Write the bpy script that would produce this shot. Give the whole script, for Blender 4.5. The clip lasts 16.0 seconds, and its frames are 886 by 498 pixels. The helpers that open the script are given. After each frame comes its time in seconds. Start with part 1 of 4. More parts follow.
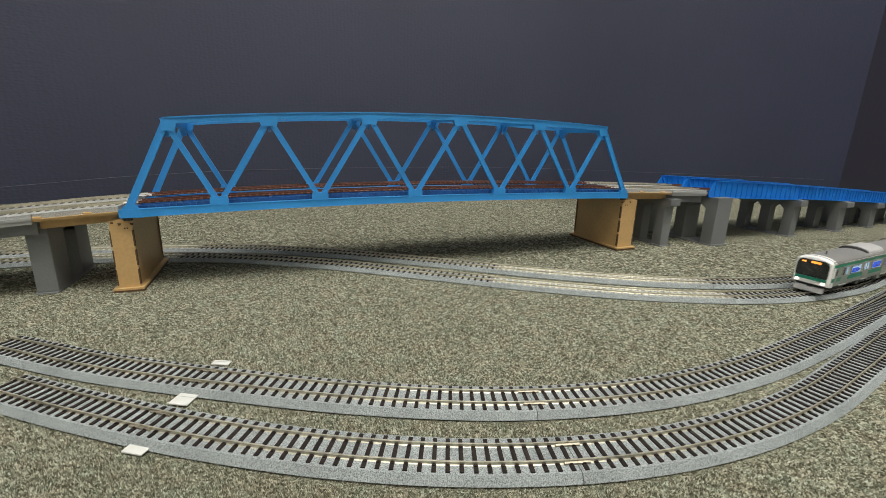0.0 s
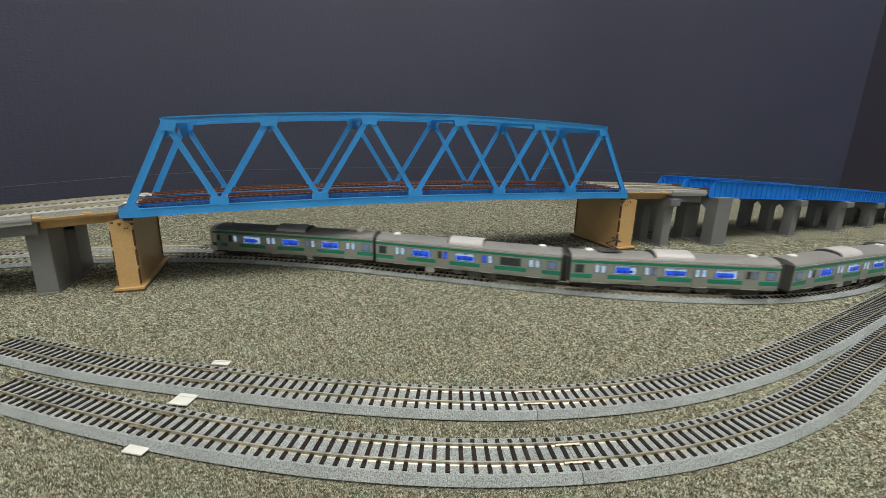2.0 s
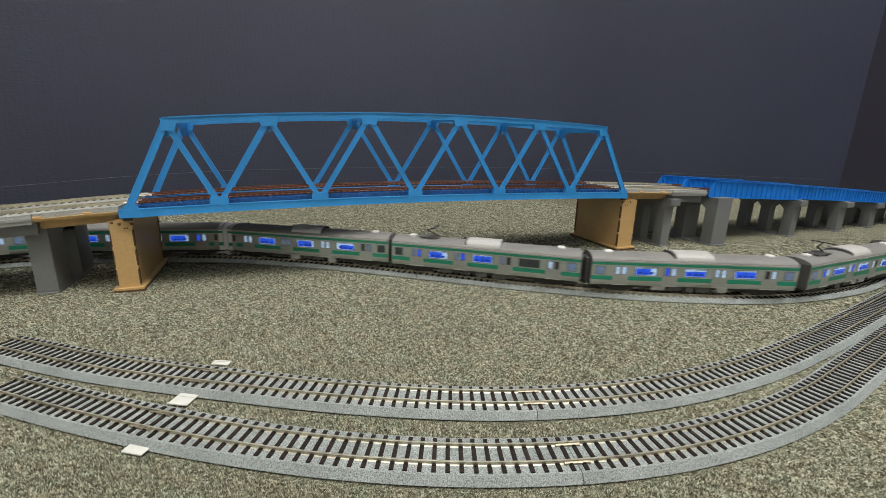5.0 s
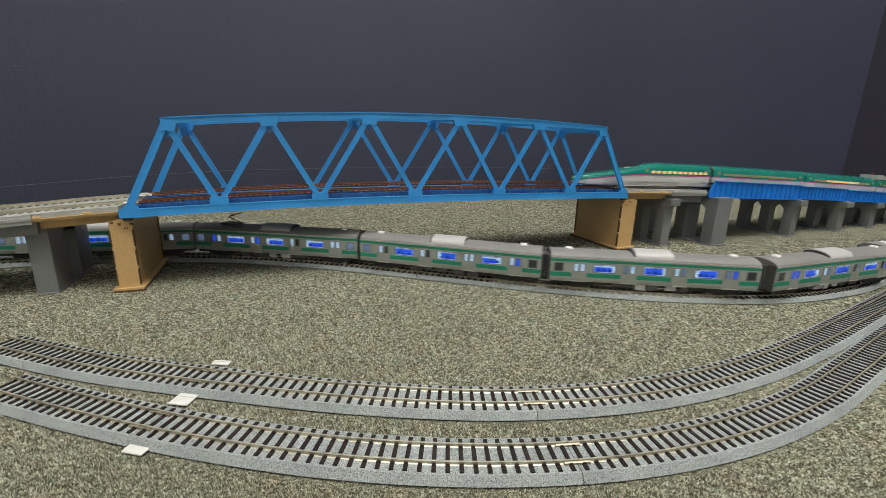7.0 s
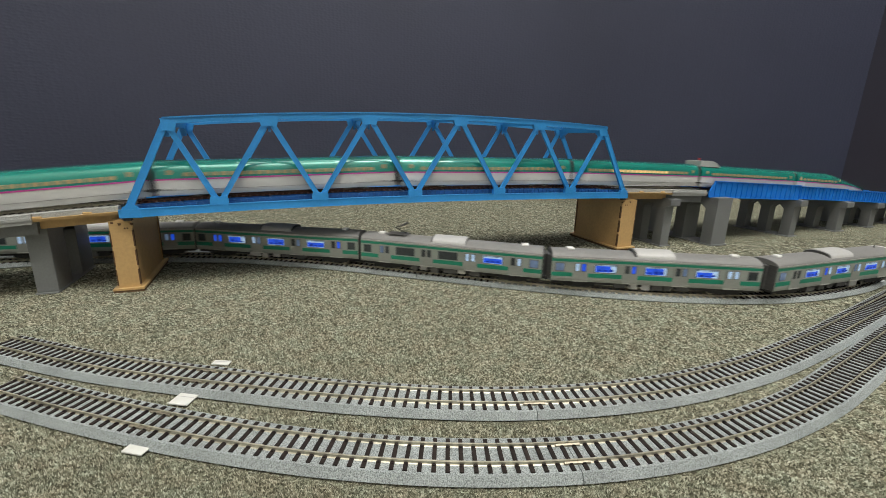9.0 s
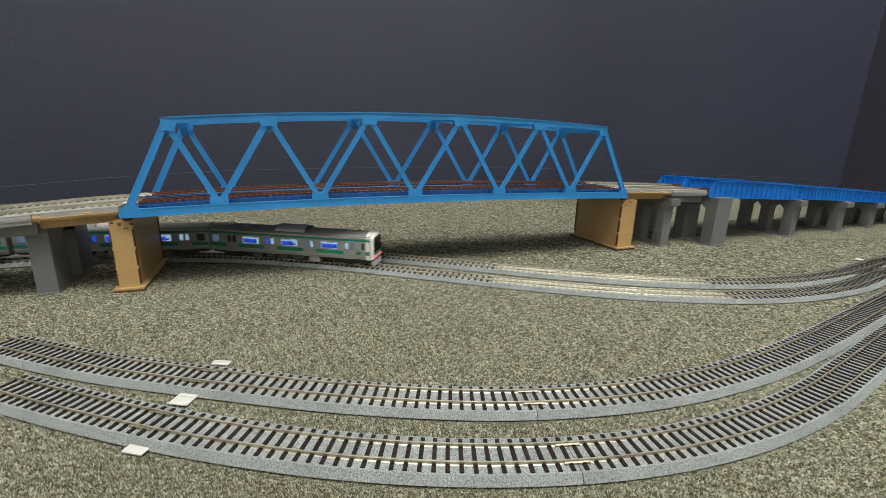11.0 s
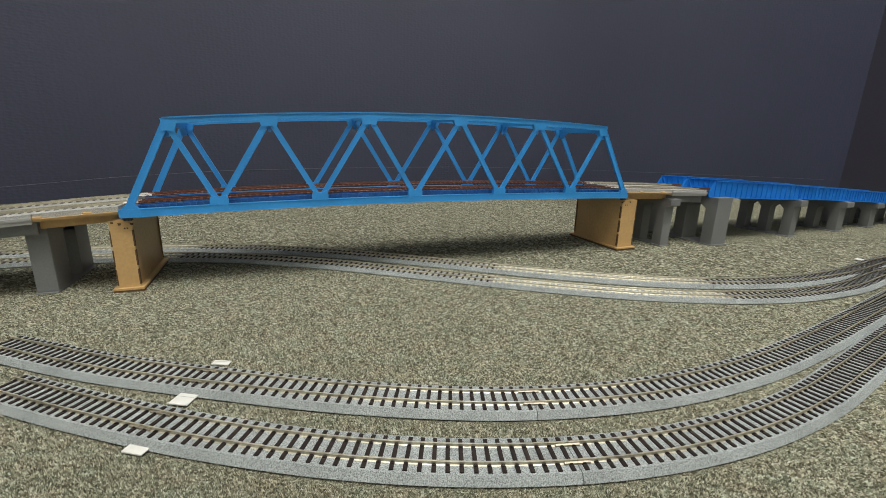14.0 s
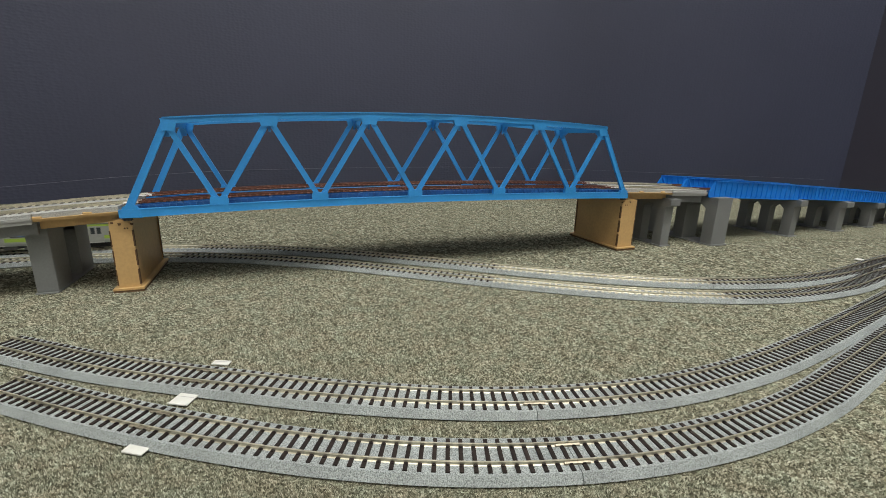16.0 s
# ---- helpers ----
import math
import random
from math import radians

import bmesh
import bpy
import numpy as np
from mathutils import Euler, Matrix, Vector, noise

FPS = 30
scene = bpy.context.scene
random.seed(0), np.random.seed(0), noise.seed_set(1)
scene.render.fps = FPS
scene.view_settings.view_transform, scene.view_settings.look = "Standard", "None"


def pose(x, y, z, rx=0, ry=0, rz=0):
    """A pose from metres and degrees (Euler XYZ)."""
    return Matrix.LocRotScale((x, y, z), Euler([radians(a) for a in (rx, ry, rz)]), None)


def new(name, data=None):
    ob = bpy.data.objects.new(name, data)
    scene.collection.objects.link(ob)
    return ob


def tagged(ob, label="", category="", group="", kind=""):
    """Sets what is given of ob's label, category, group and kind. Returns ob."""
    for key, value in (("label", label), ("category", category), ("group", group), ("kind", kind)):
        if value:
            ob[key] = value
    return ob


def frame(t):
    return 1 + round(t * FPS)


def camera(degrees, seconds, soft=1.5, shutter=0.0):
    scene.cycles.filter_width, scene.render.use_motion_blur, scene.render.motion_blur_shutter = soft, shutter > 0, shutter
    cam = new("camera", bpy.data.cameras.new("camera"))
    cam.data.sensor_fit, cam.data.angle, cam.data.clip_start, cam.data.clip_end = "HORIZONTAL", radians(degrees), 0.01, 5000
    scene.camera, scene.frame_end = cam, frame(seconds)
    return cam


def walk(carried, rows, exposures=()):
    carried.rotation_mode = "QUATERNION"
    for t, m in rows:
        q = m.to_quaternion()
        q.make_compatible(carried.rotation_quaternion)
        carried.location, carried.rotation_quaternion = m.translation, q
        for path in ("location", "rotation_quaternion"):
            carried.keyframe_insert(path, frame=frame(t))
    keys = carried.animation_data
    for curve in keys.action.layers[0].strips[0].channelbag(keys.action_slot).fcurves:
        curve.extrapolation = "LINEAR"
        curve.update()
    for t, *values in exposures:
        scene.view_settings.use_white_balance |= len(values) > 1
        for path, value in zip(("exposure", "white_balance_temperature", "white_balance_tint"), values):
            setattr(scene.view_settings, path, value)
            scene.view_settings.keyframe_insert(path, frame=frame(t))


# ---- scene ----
cam = camera(91.78, 16.0, soft=0.65, shutter=0.25)
VIEW = pose(-0.0947, -0.2973, 0.0964, 75.476, -1.532, -21.041)
walk(cam, [(0.0, VIEW), (16.0, VIEW)], exposures=[(0.0, 0.0), (16.0, 0.0)])

MM = 0.001

# ---------------- light: ceiling tubes of the room ----------------
world = bpy.data.worlds.new("room_air")
world.use_nodes = True
world.node_tree.nodes["Background"].inputs[0].default_value = (0.9, 0.95, 1.0, 1)
world.node_tree.nodes["Background"].inputs[1].default_value = 0.02
scene.world = world


def ceiling_lamp(x, y, sx, sy, watts, colour=(1.0, 0.97, 0.9)):
    data = bpy.data.lights.new("ceiling_tube", "AREA")
    data.shape, data.size, data.size_y, data.energy, data.color = "RECTANGLE", sx, sy, watts, colour
    ob = new("ceiling_tube", data)
    ob.matrix_world = pose(x, y, 2.36)
    return ob


ceiling_lamp(-0.60, -1.20, 1.6, 0.95, 30)
ceiling_lamp(0.92, -0.70, 1.6, 0.95, 69)
ceiling_lamp(0.40, -0.15, 1.6, 0.95, 17)


# ---------------- materials ----------------
def shader(name, colour, rough=0.5, metal=0.0, grain=400.0, vary=0.12, coarse=25.0, stain=0.10,
           bump=0.0, bump_scale=None, bump_depth=0.0004, coat=0.0, specular=0.5, per_piece=0.0, other=None, emboss=0.0):
    """A worn surface: fine grain and broad stains round a base colour, with a slight relief."""
    m = bpy.data.materials.new(name)
    m.use_nodes = True
    nt = m.node_tree
    b = nt.nodes["Principled BSDF"]
    b.inputs["Metallic"].default_value = metal
    b.inputs["Coat Weight"].default_value = coat
    b.inputs["Specular IOR Level"].default_value = specular
    tc = nt.nodes.new("ShaderNodeTexCoord")
    fine = nt.nodes.new("ShaderNodeTexNoise")
    fine.inputs["Scale"].default_value, fine.inputs["Detail"].default_value = grain, 4
    broad = nt.nodes.new("ShaderNodeTexNoise")
    broad.inputs["Scale"].default_value, broad.inputs["Detail"].default_value = coarse, 3
    for n in (fine, broad):
        nt.links.new(tc.outputs["Object"], n.inputs["Vector"])
    ramp = nt.nodes.new("ShaderNodeValToRGB")
    o = other or colour
    ramp.color_ramp.elements[0].position, ramp.color_ramp.elements[1].position = 0.32, 0.68
    ramp.color_ramp.elements[0].color = (*[max(0, c * (1 - vary)) for c in o], 1)
    ramp.color_ramp.elements[1].color = (*[min(1, c * (1 + vary)) for c in colour], 1)
    nt.links.new(fine.outputs["Fac"], ramp.inputs["Fac"])
    mul = nt.nodes.new("ShaderNodeMixRGB")
    mul.blend_type, mul.inputs["Fac"].default_value = "MULTIPLY", 1.0
    tone = nt.nodes.new("ShaderNodeMapRange")
    tone.inputs["From Min"].default_value, tone.inputs["From Max"].default_value = 0.3, 0.7
    tone.inputs["To Min"].default_value, tone.inputs["To Max"].default_value = 1 - stain, 1 + stain * 0.4
    nt.links.new(broad.outputs["Fac"], tone.inputs["Value"])
    nt.links.new(ramp.outputs["Color"], mul.inputs["Color1"])
    nt.links.new(tone.outputs["Result"], mul.inputs["Color2"])
    last = mul.outputs["Color"]
    if per_piece:
        info = nt.nodes.new("ShaderNodeObjectInfo")
        mr = nt.nodes.new("ShaderNodeMapRange")
        mr.inputs["To Min"].default_value, mr.inputs["To Max"].default_value = 1 - per_piece, 1 + per_piece
        nt.links.new(info.outputs["Random"], mr.inputs["Value"])
        mu = nt.nodes.new("ShaderNodeMixRGB")
        mu.blend_type, mu.inputs["Fac"].default_value = "MULTIPLY", 1.0
        nt.links.new(last, mu.inputs["Color1"])
        nt.links.new(mr.outputs["Result"], mu.inputs["Color2"])
        last = mu.outputs["Color"]
    nt.links.new(last, b.inputs["Base Color"])
    rr = nt.nodes.new("ShaderNodeMapRange")
    rr.inputs["To Min"].default_value, rr.inputs["To Max"].default_value = max(0.02, rough - 0.08), min(1, rough + 0.08)
    nt.links.new(broad.outputs["Fac"], rr.inputs["Value"])
    nt.links.new(rr.outputs["Result"], b.inputs["Roughness"])
    if bump:
        bn = nt.nodes.new("ShaderNodeBump")
        bn.inputs["Strength"].default_value, bn.inputs["Distance"].default_value = bump, bump_depth
        src = fine
        if bump_scale:
            src = nt.nodes.new("ShaderNodeTexNoise")
            src.inputs["Scale"].default_value, src.inputs["Detail"].default_value = bump_scale, 2
            nt.links.new(tc.outputs["Object"], src.inputs["Vector"])
        height = src.outputs["Fac"]
        if emboss:
            squash = nt.nodes.new("ShaderNodeMapping")
            squash.inputs["Scale"].default_value = (1.0, 1.0, 1.7)
            nt.links.new(tc.outputs["Object"], squash.inputs["Vector"])
            cell = nt.nodes.new("ShaderNodeTexVoronoi")
            cell.inputs["Scale"].default_value, cell.inputs["Randomness"].default_value = emboss, 0.55
            nt.links.new(squash.outputs["Vector"], cell.inputs["Vector"])
            height = cell.outputs["Distance"]
        nt.links.new(height, bn.inputs["Height"])
        nt.links.new(bn.outputs["Normal"], b.inputs["Normal"])
    return m


def glow(name, colour, strength, grain=300.0):
    """Something that gives off light, a little uneven."""
    m = bpy.data.materials.new(name)
    m.use_nodes = True
    nt = m.node_tree
    b = nt.nodes["Principled BSDF"]
    b.inputs["Base Color"].default_value = (*[c * 0.4 for c in colour], 1)
    b.inputs["Roughness"].default_value = 0.2
    b.inputs["Emission Color"].default_value = (*colour, 1)
    tc = nt.nodes.new("ShaderNodeTexCoord")
    n = nt.nodes.new("ShaderNodeTexNoise")
    n.inputs["Scale"].default_value = grain
    nt.links.new(tc.outputs["Object"], n.inputs["Vector"])
    mr = nt.nodes.new("ShaderNodeMapRange")
    mr.inputs["From Min"].default_value, mr.inputs["From Max"].default_value = 0.3, 0.7
    mr.inputs["To Min"].default_value, mr.inputs["To Max"].default_value = strength * 0.6, strength * 1.2
    nt.links.new(n.outputs["Fac"], mr.inputs["Value"])
    nt.links.new(mr.outputs["Result"], b.inputs["Emission Strength"])
    return m


def carpet_shader(name, island, tint=1.0):
    """Olive grey loop pile: pale and dark yarns side by side."""
    m = bpy.data.materials.new(name)
    m.use_nodes = True
    nt = m.node_tree
    b = nt.nodes["Principled BSDF"]
    b.inputs["Roughness"].default_value = 0.95
    b.inputs["Specular IOR Level"].default_value = 0.1
    ramp = nt.nodes.new("ShaderNodeValToRGB")
    cols = [(0.0, (0.032, 0.031, 0.021)), (0.28, (0.085, 0.083, 0.058)), (0.55, (0.175, 0.171, 0.125)), (0.8, (0.31, 0.305, 0.235)), (1.0, (0.48, 0.475, 0.385))]
    while len(ramp.color_ramp.elements) < len(cols):
        ramp.color_ramp.elements.new(0.5)
    for e, (p, c) in zip(ramp.color_ramp.elements, cols):
        e.position, e.color = p, (*[v * tint for v in c], 1)
    tc = nt.nodes.new("ShaderNodeTexCoord")
    mp = nt.nodes.new("ShaderNodeMapping")
    mp.inputs["Rotation"].default_value = (0, 0, radians(35))
    mp.inputs["Scale"].default_value = (1.0, 1.9, 1.0)
    nt.links.new(tc.outputs["Object"], mp.inputs["Vector"])
    n1 = nt.nodes.new("ShaderNodeTexNoise")
    n1.inputs["Scale"].default_value, n1.inputs["Detail"].default_value, n1.inputs["Roughness"].default_value = 620, 4, 0.7
    n2 = nt.nodes.new("ShaderNodeTexNoise")
    n2.inputs["Scale"].default_value, n2.inputs["Detail"].default_value = 45, 3
    if island:
        n1.inputs["Scale"].default_value = 400
    nt.links.new(mp.outputs["Vector"], n1.inputs["Vector"])
    nt.links.new(mp.outputs["Vector"], n2.inputs["Vector"])
    mix = nt.nodes.new("ShaderNodeMath")
    mix.operation = "MULTIPLY_ADD"
    if island:
        geo = nt.nodes.new("ShaderNodeNewGeometry")
        mix.inputs[1].default_value = 0.81
        nt.links.new(geo.outputs["Random Per Island"], mix.inputs[0])
        low = nt.nodes.new("ShaderNodeMapRange")
        low.inputs["From Min"].default_value, low.inputs["From Max"].default_value = 0.3, 0.7
        low.inputs["To Min"].default_value, low.inputs["To Max"].default_value = -0.13, 0.35
        nt.links.new(n1.outputs["Fac"], low.inputs["Value"])
        nt.links.new(low.outputs["Result"], mix.inputs[2])
    else:
        wide = nt.nodes.new("ShaderNodeMapRange")
        wide.inputs["From Min"].default_value, wide.inputs["From Max"].default_value = 0.40, 0.62
        nt.links.new(n1.outputs["Fac"], wide.inputs["Value"])
        mix.inputs[1].default_value = 0.85
        nt.links.new(wide.outputs["Result"], mix.inputs[0])
        low = nt.nodes.new("ShaderNodeMapRange")
        low.inputs["From Min"].default_value, low.inputs["From Max"].default_value = 0.3, 0.7
        low.inputs["To Min"].default_value, low.inputs["To Max"].default_value = -0.02, 0.12
        nt.links.new(n2.outputs["Fac"], low.inputs["Value"])
        nt.links.new(low.outputs["Result"], mix.inputs[2])
        bn = nt.nodes.new("ShaderNodeBump")
        bn.inputs["Strength"].default_value, bn.inputs["Distance"].default_value = 0.8, 0.001
        nt.links.new(n1.outputs["Fac"], bn.inputs["Height"])
        nt.links.new(bn.outputs["Normal"], b.inputs["Normal"])
    nt.links.new(mix.outputs["Value"], ramp.inputs["Fac"])
    # brownish and greenish yarn lots in small patches
    n3 = nt.nodes.new("ShaderNodeTexNoise")
    n3.inputs["Scale"].default_value, n3.inputs["Detail"].default_value, n3.inputs["Roughness"].default_value = 95, 5, 0.75
    nt.links.new(tc.outputs["Object"], n3.inputs["Vector"])
    lots = nt.nodes.new("ShaderNodeValToRGB")
    lots.color_ramp.elements[0].position, lots.color_ramp.elements[1].position = 0.40, 0.62
    lots.color_ramp.elements[0].color, lots.color_ramp.elements[1].color = (0.985, 0.955, 0.93, 1), (0.905, 0.985, 0.985, 1)
    nt.links.new(n3.outputs["Fac"], lots.inputs["Fac"])
    mul = nt.nodes.new("ShaderNodeMixRGB")
    mul.blend_type = "MULTIPLY"
    mul.inputs["Fac"].default_value = 1.0
    nt.links.new(ramp.outputs["Color"], mul.inputs["Color1"])
    nt.links.new(lots.outputs["Color"], mul.inputs["Color2"])
    nt.links.new(mul.outputs["Color"], b.inputs["Base Color"])
    return m


CARPET = carpet_shader("carpet_weave", False)
CARPET_DARK = carpet_shader("carpet_weave_pale", False, 1.22)
PILE = carpet_shader("carpet_yarn", True)
WALL = shader("dark_vinyl_wallpaper", (0.0312, 0.0362, 0.0670), 0.58, grain=900, vary=0.10, coarse=3.0, stain=0.16, bump=0.35, bump_depth=0.0013, emboss=170.0)
WALL_SIDE = shader("dark_violet_wallpaper", (0.030, 0.029, 0.047), 0.6, grain=900, vary=0.10, coarse=3.0, stain=0.12, bump=0.5, bump_scale=260)
SEAM = shader("pale_wall_joint", (0.125, 0.135, 0.170), 0.5, grain=600, vary=0.25, coarse=14, stain=0.5)
# paint of the unseen walls, kept near white so they throw light forward
BOUNCE_WALL = shader("pale_bounce_paint", (0.72, 0.71, 0.68), 0.8, coarse=2)
CEIL = shader("ceiling_board", (0.7, 0.7, 0.68), 0.85, coarse=4)
BALLAST = shader("speckled_grey_roadbed", (0.305, 0.337, 0.338), 0.75, grain=2600, vary=0.40, coarse=60, stain=0.16, bump=0.5, other=(0.195, 0.220, 0.222))
BALLAST_PALE = shader("pale_grey_deck", (0.40, 0.41, 0.40), 0.75, grain=2400, vary=0.25, coarse=50, stain=0.12, bump=0.5, other=(0.29, 0.30, 0.295))
TIE_DARK = shader("dark_brown_sleeper_plastic", (0.020, 0.0145, 0.0125), 0.7, grain=900, vary=0.25, per_piece=0.3, specular=0.25)
TIE_PALE = shader("pale_concrete_sleeper_plastic", (0.52, 0.50, 0.40), 0.6, grain=900, vary=0.15, per_piece=0.12)
TIE_RED = shader("red_brown_sleeper_plastic", (0.21, 0.078, 0.048), 0.5, grain=900, vary=0.25, per_piece=0.2)
TRACK_BASE = shader("dark_brown_track_base", (0.040, 0.018, 0.013), 0.6, grain=900, vary=0.2)
TIE_GREY = shader("grey_sleeper_plastic", (0.155, 0.145, 0.118), 0.6, grain=900, vary=0.15, per_piece=0.12)
RAIL = shader("nickel_silver_rail", (0.58, 0.545, 0.43), 0.34, 0.65, grain=1200, vary=0.16, coarse=70, stain=0.25)
RUST = shader("rust_painted_rail", (0.17, 0.076, 0.052), 0.38, 0.4, grain=900, vary=0.2)
JOINER = shader("steel_rail_joiner", (0.33, 0.30, 0.235), 0.48, 0.9, grain=1200, vary=0.2)
JOINER_WHITE = shader("white_insulated_joiner", (0.82, 0.82, 0.80), 0.4)
BRIDGE = shader("light_blue_moulded_plastic", (0.033, 0.285, 0.690), 0.40, grain=700, vary=0.05, coarse=40, stain=0.10, bump=0.08)
GIRDER = shader("strong_blue_moulded_plastic", (0.008, 0.180, 0.640), 0.40, grain=700, vary=0.06, coarse=40, stain=0.12, bump=0.08)
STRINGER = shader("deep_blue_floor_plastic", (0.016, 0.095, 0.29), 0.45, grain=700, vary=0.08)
BOARD = shader("laser_cut_mdf_face", (0.54, 0.355, 0.155), 0.42, grain=500, vary=0.07, coarse=30, stain=0.16, bump=0.12)
BOARD_EDGE = shader("scorched_mdf_edge", (0.10, 0.052, 0.022), 0.7, grain=700, vary=0.25)
CONCRETE = shader("grey_pier_plastic", (0.185, 0.195, 0.20), 0.50, grain=800, vary=0.06, coarse=30, stain=0.14, bump=0.1)
CONCRETE_PALE = shader("pale_grey_slab_plastic", (0.34, 0.35, 0.345), 0.55, grain=800, vary=0.06, coarse=30, stain=0.12, bump=0.1)
CARD = shader("white_plastic_card", (0.64, 0.65, 0.615), 0.45, grain=600, vary=0.03, coarse=80, stain=0.05)
CARD_LINE = shader("grey_print", (0.45, 0.46, 0.46), 0.6)
STEEL = shader("brushed_stainless_paint", (0.350, 0.375, 0.350), 0.32, 0.35, grain=600, vary=0.05, coarse=50, stain=0.06)
STEEL_DOOR = shader("stainless_door_paint", (0.345, 0.358, 0.335), 0.34, 0.35, grain=600, vary=0.05)
ROOFGREY = shader("matt_grey_roof", (0.20, 0.20, 0.195), 0.6, grain=700, vary=0.06, coarse=40, stain=0.1)
UNIT = shader("light_grey_roof_unit", (0.45, 0.45, 0.445), 0.45, grain=600, vary=0.05)
GREEN = shader("leaf_green_stripe", (0.012, 0.235, 0.145), 0.35, grain=600, vary=0.04)
LIME = shader("yellow_green_stripe", (0.30, 0.44, 0.065), 0.35, grain=600, vary=0.04)
WHITE = shader("white_cab_mask", (0.82, 0.82, 0.80), 0.3, grain=500, vary=0.02, coat=0.3)
BLACK = shader("black_gloss_glazing", (0.012, 0.014, 0.016), 0.12, grain=500, vary=0.1, coat=0.5)
PANE_DARK = shader("dark_window_glazing", (0.045, 0.055, 0.06), 0.12, grain=400, vary=0.2)
TRIM = shader("pale_window_trim", (0.50, 0.50, 0.47), 0.3, 0.4)
WINDOW_EDGE = shader("dark_grey_window_gasket", (0.14, 0.145, 0.145), 0.4)
GEAR = shader("black_running_gear", (0.020, 0.020, 0.021), 0.6, grain=900, vary=0.3)
BOXGREY = shader("grey_underfloor_box", (0.075, 0.075, 0.072), 0.55, grain=800, vary=0.1, per_piece=0.3)
BELLOWS = shader("dark_grey_gangway", (0.075, 0.075, 0.075), 0.7, grain=900, vary=0.2)
LIT = glow("lit_interior_pale", (0.52, 0.73, 1.0), 0.50)
SEAT = glow("lit_blue_seat_row", (0.02, 0.095, 0.76), 0.72)
SEAT_DARK = glow("shaded_blue_seat", (0.012, 0.05, 0.50), 0.45)
DIMLIT = glow("dim_interior", (0.16, 0.23, 0.36), 0.45)
HEADLIGHT = glow("headlight_lens", (1.0, 0.95, 0.75), 6.0)
TAILLIGHT = glow("tail_light_lens", (1.0, 0.03, 0.04), 5.0)
DESTINATION = glow("amber_destination_display", (1.0, 0.35, 0.05), 1.6)
E_GREEN = shader("metallic_emerald_paint", (0.010, 0.240, 0.190), 0.22, 0.25, grain=500, vary=0.04, coat=0.8)
E_WHITE = shader("pearl_white_paint", (0.58, 0.585, 0.59), 0.26, 0.05, grain=500, vary=0.02, coat=0.4)
E_PINK = shader("magenta_stripe", (0.50, 0.045, 0.28), 0.3, grain=500, vary=0.03)
E_WIN = glow("lit_warm_window", (0.70, 0.52, 0.26), 0.10)
E_WIN_BRIGHT = glow("lit_amber_window", (1.0, 0.66, 0.26), 0.75)
E_COVER = shader("grey_pantograph_cover", (0.40, 0.42, 0.41), 0.45, grain=500, vary=0.05)
E_DOORLINE = shader("grey_panel_gap", (0.20, 0.20, 0.205), 0.5)
RED = shader("red_insulator", (0.5, 0.02, 0.02), 0.4)


# ---------------- mesh helpers (all in millimetres) ----------------
def thing(name, label, category, group="", at=(0, 0, 0), rz=0.0):
    ob = new(name)
    ob.empty_display_size = 0.01
    ob.matrix_world = pose(at[0] * MM, at[1] * MM, at[2] * MM, 0, 0, rz)
    return tagged(ob, label, category, group)


def mesh_of(name, bm, material):
    me = bpy.data.meshes.new(name)
    bmesh.ops.scale(bm, vec=(MM, MM, MM), verts=bm.verts)
    bmesh.ops.recalc_face_normals(bm, faces=bm.faces)
    bm.to_mesh(me)
    bm.free()
    me.materials.append(material)
    return me


def part(name, bm, material, parent, label="", smooth=False):
    me = mesh_of(name, bm, material)
    if smooth:
        me.polygons.foreach_set("use_smooth", [True] * len(me.polygons))
        me.set_sharp_from_angle(angle=radians(38))
    ob = new(name, me)
    ob.parent = parent
    return tagged(ob, label)


def again(name, me, parent, m):
    """One more piece on shared mesh data, at a pose in its parent's space."""
    ob = new(name, me)
    ob.parent = parent
    ob.matrix_basis = m
    return ob


def box(bm, x0, x1, y0, y1, z0, z1, bevel=0.0):
    vs = [bm.verts.new((x, y, z)) for z in (z0, z1) for x, y in ((x0, y0), (x1, y0), (x1, y1), (x0, y1))]
    fs = [bm.faces.new([vs[i] for i in f]) for f in ((3, 2, 1, 0), (4, 5, 6, 7), (0, 1, 5, 4), (1, 2, 6, 5), (2, 3, 7, 6), (3, 0, 4, 7))]
    if bevel:
        edges = list({e for f in fs for e in f.edges})
        bmesh.ops.bevel(bm, geom=edges, offset=bevel, segments=1, affect="EDGES")
    return bm


def cube(x0, x1, y0, y1, z0, z1, bevel=0.0):
    return box(bmesh.new(), x0, x1, y0, y1, z0, z1, bevel)


def prism(bm, outline, d0, d1, axis="y"):
    """An outline pushed from d0 to d1: (x, z) along y, or (y, z) along x, or (x, y) along z."""
    put = {"y": lambda a, b, d: (a, d, b), "x": lambda a, b, d: (d, a, b), "z": lambda a, b, d: (a, b, d)}[axis]
    lo = [bm.verts.new(put(a, b, d0)) for a, b in outline]
    hi = [bm.verts.new(put(a, b, d1)) for a, b in outline]
    bm.faces.new(lo)
    bm.faces.new(hi[::-1])
    n = len(outline)
    for i in range(n):
        bm.faces.new((lo[i], lo[(i + 1) % n], hi[(i + 1) % n], hi[i]))
    return bm


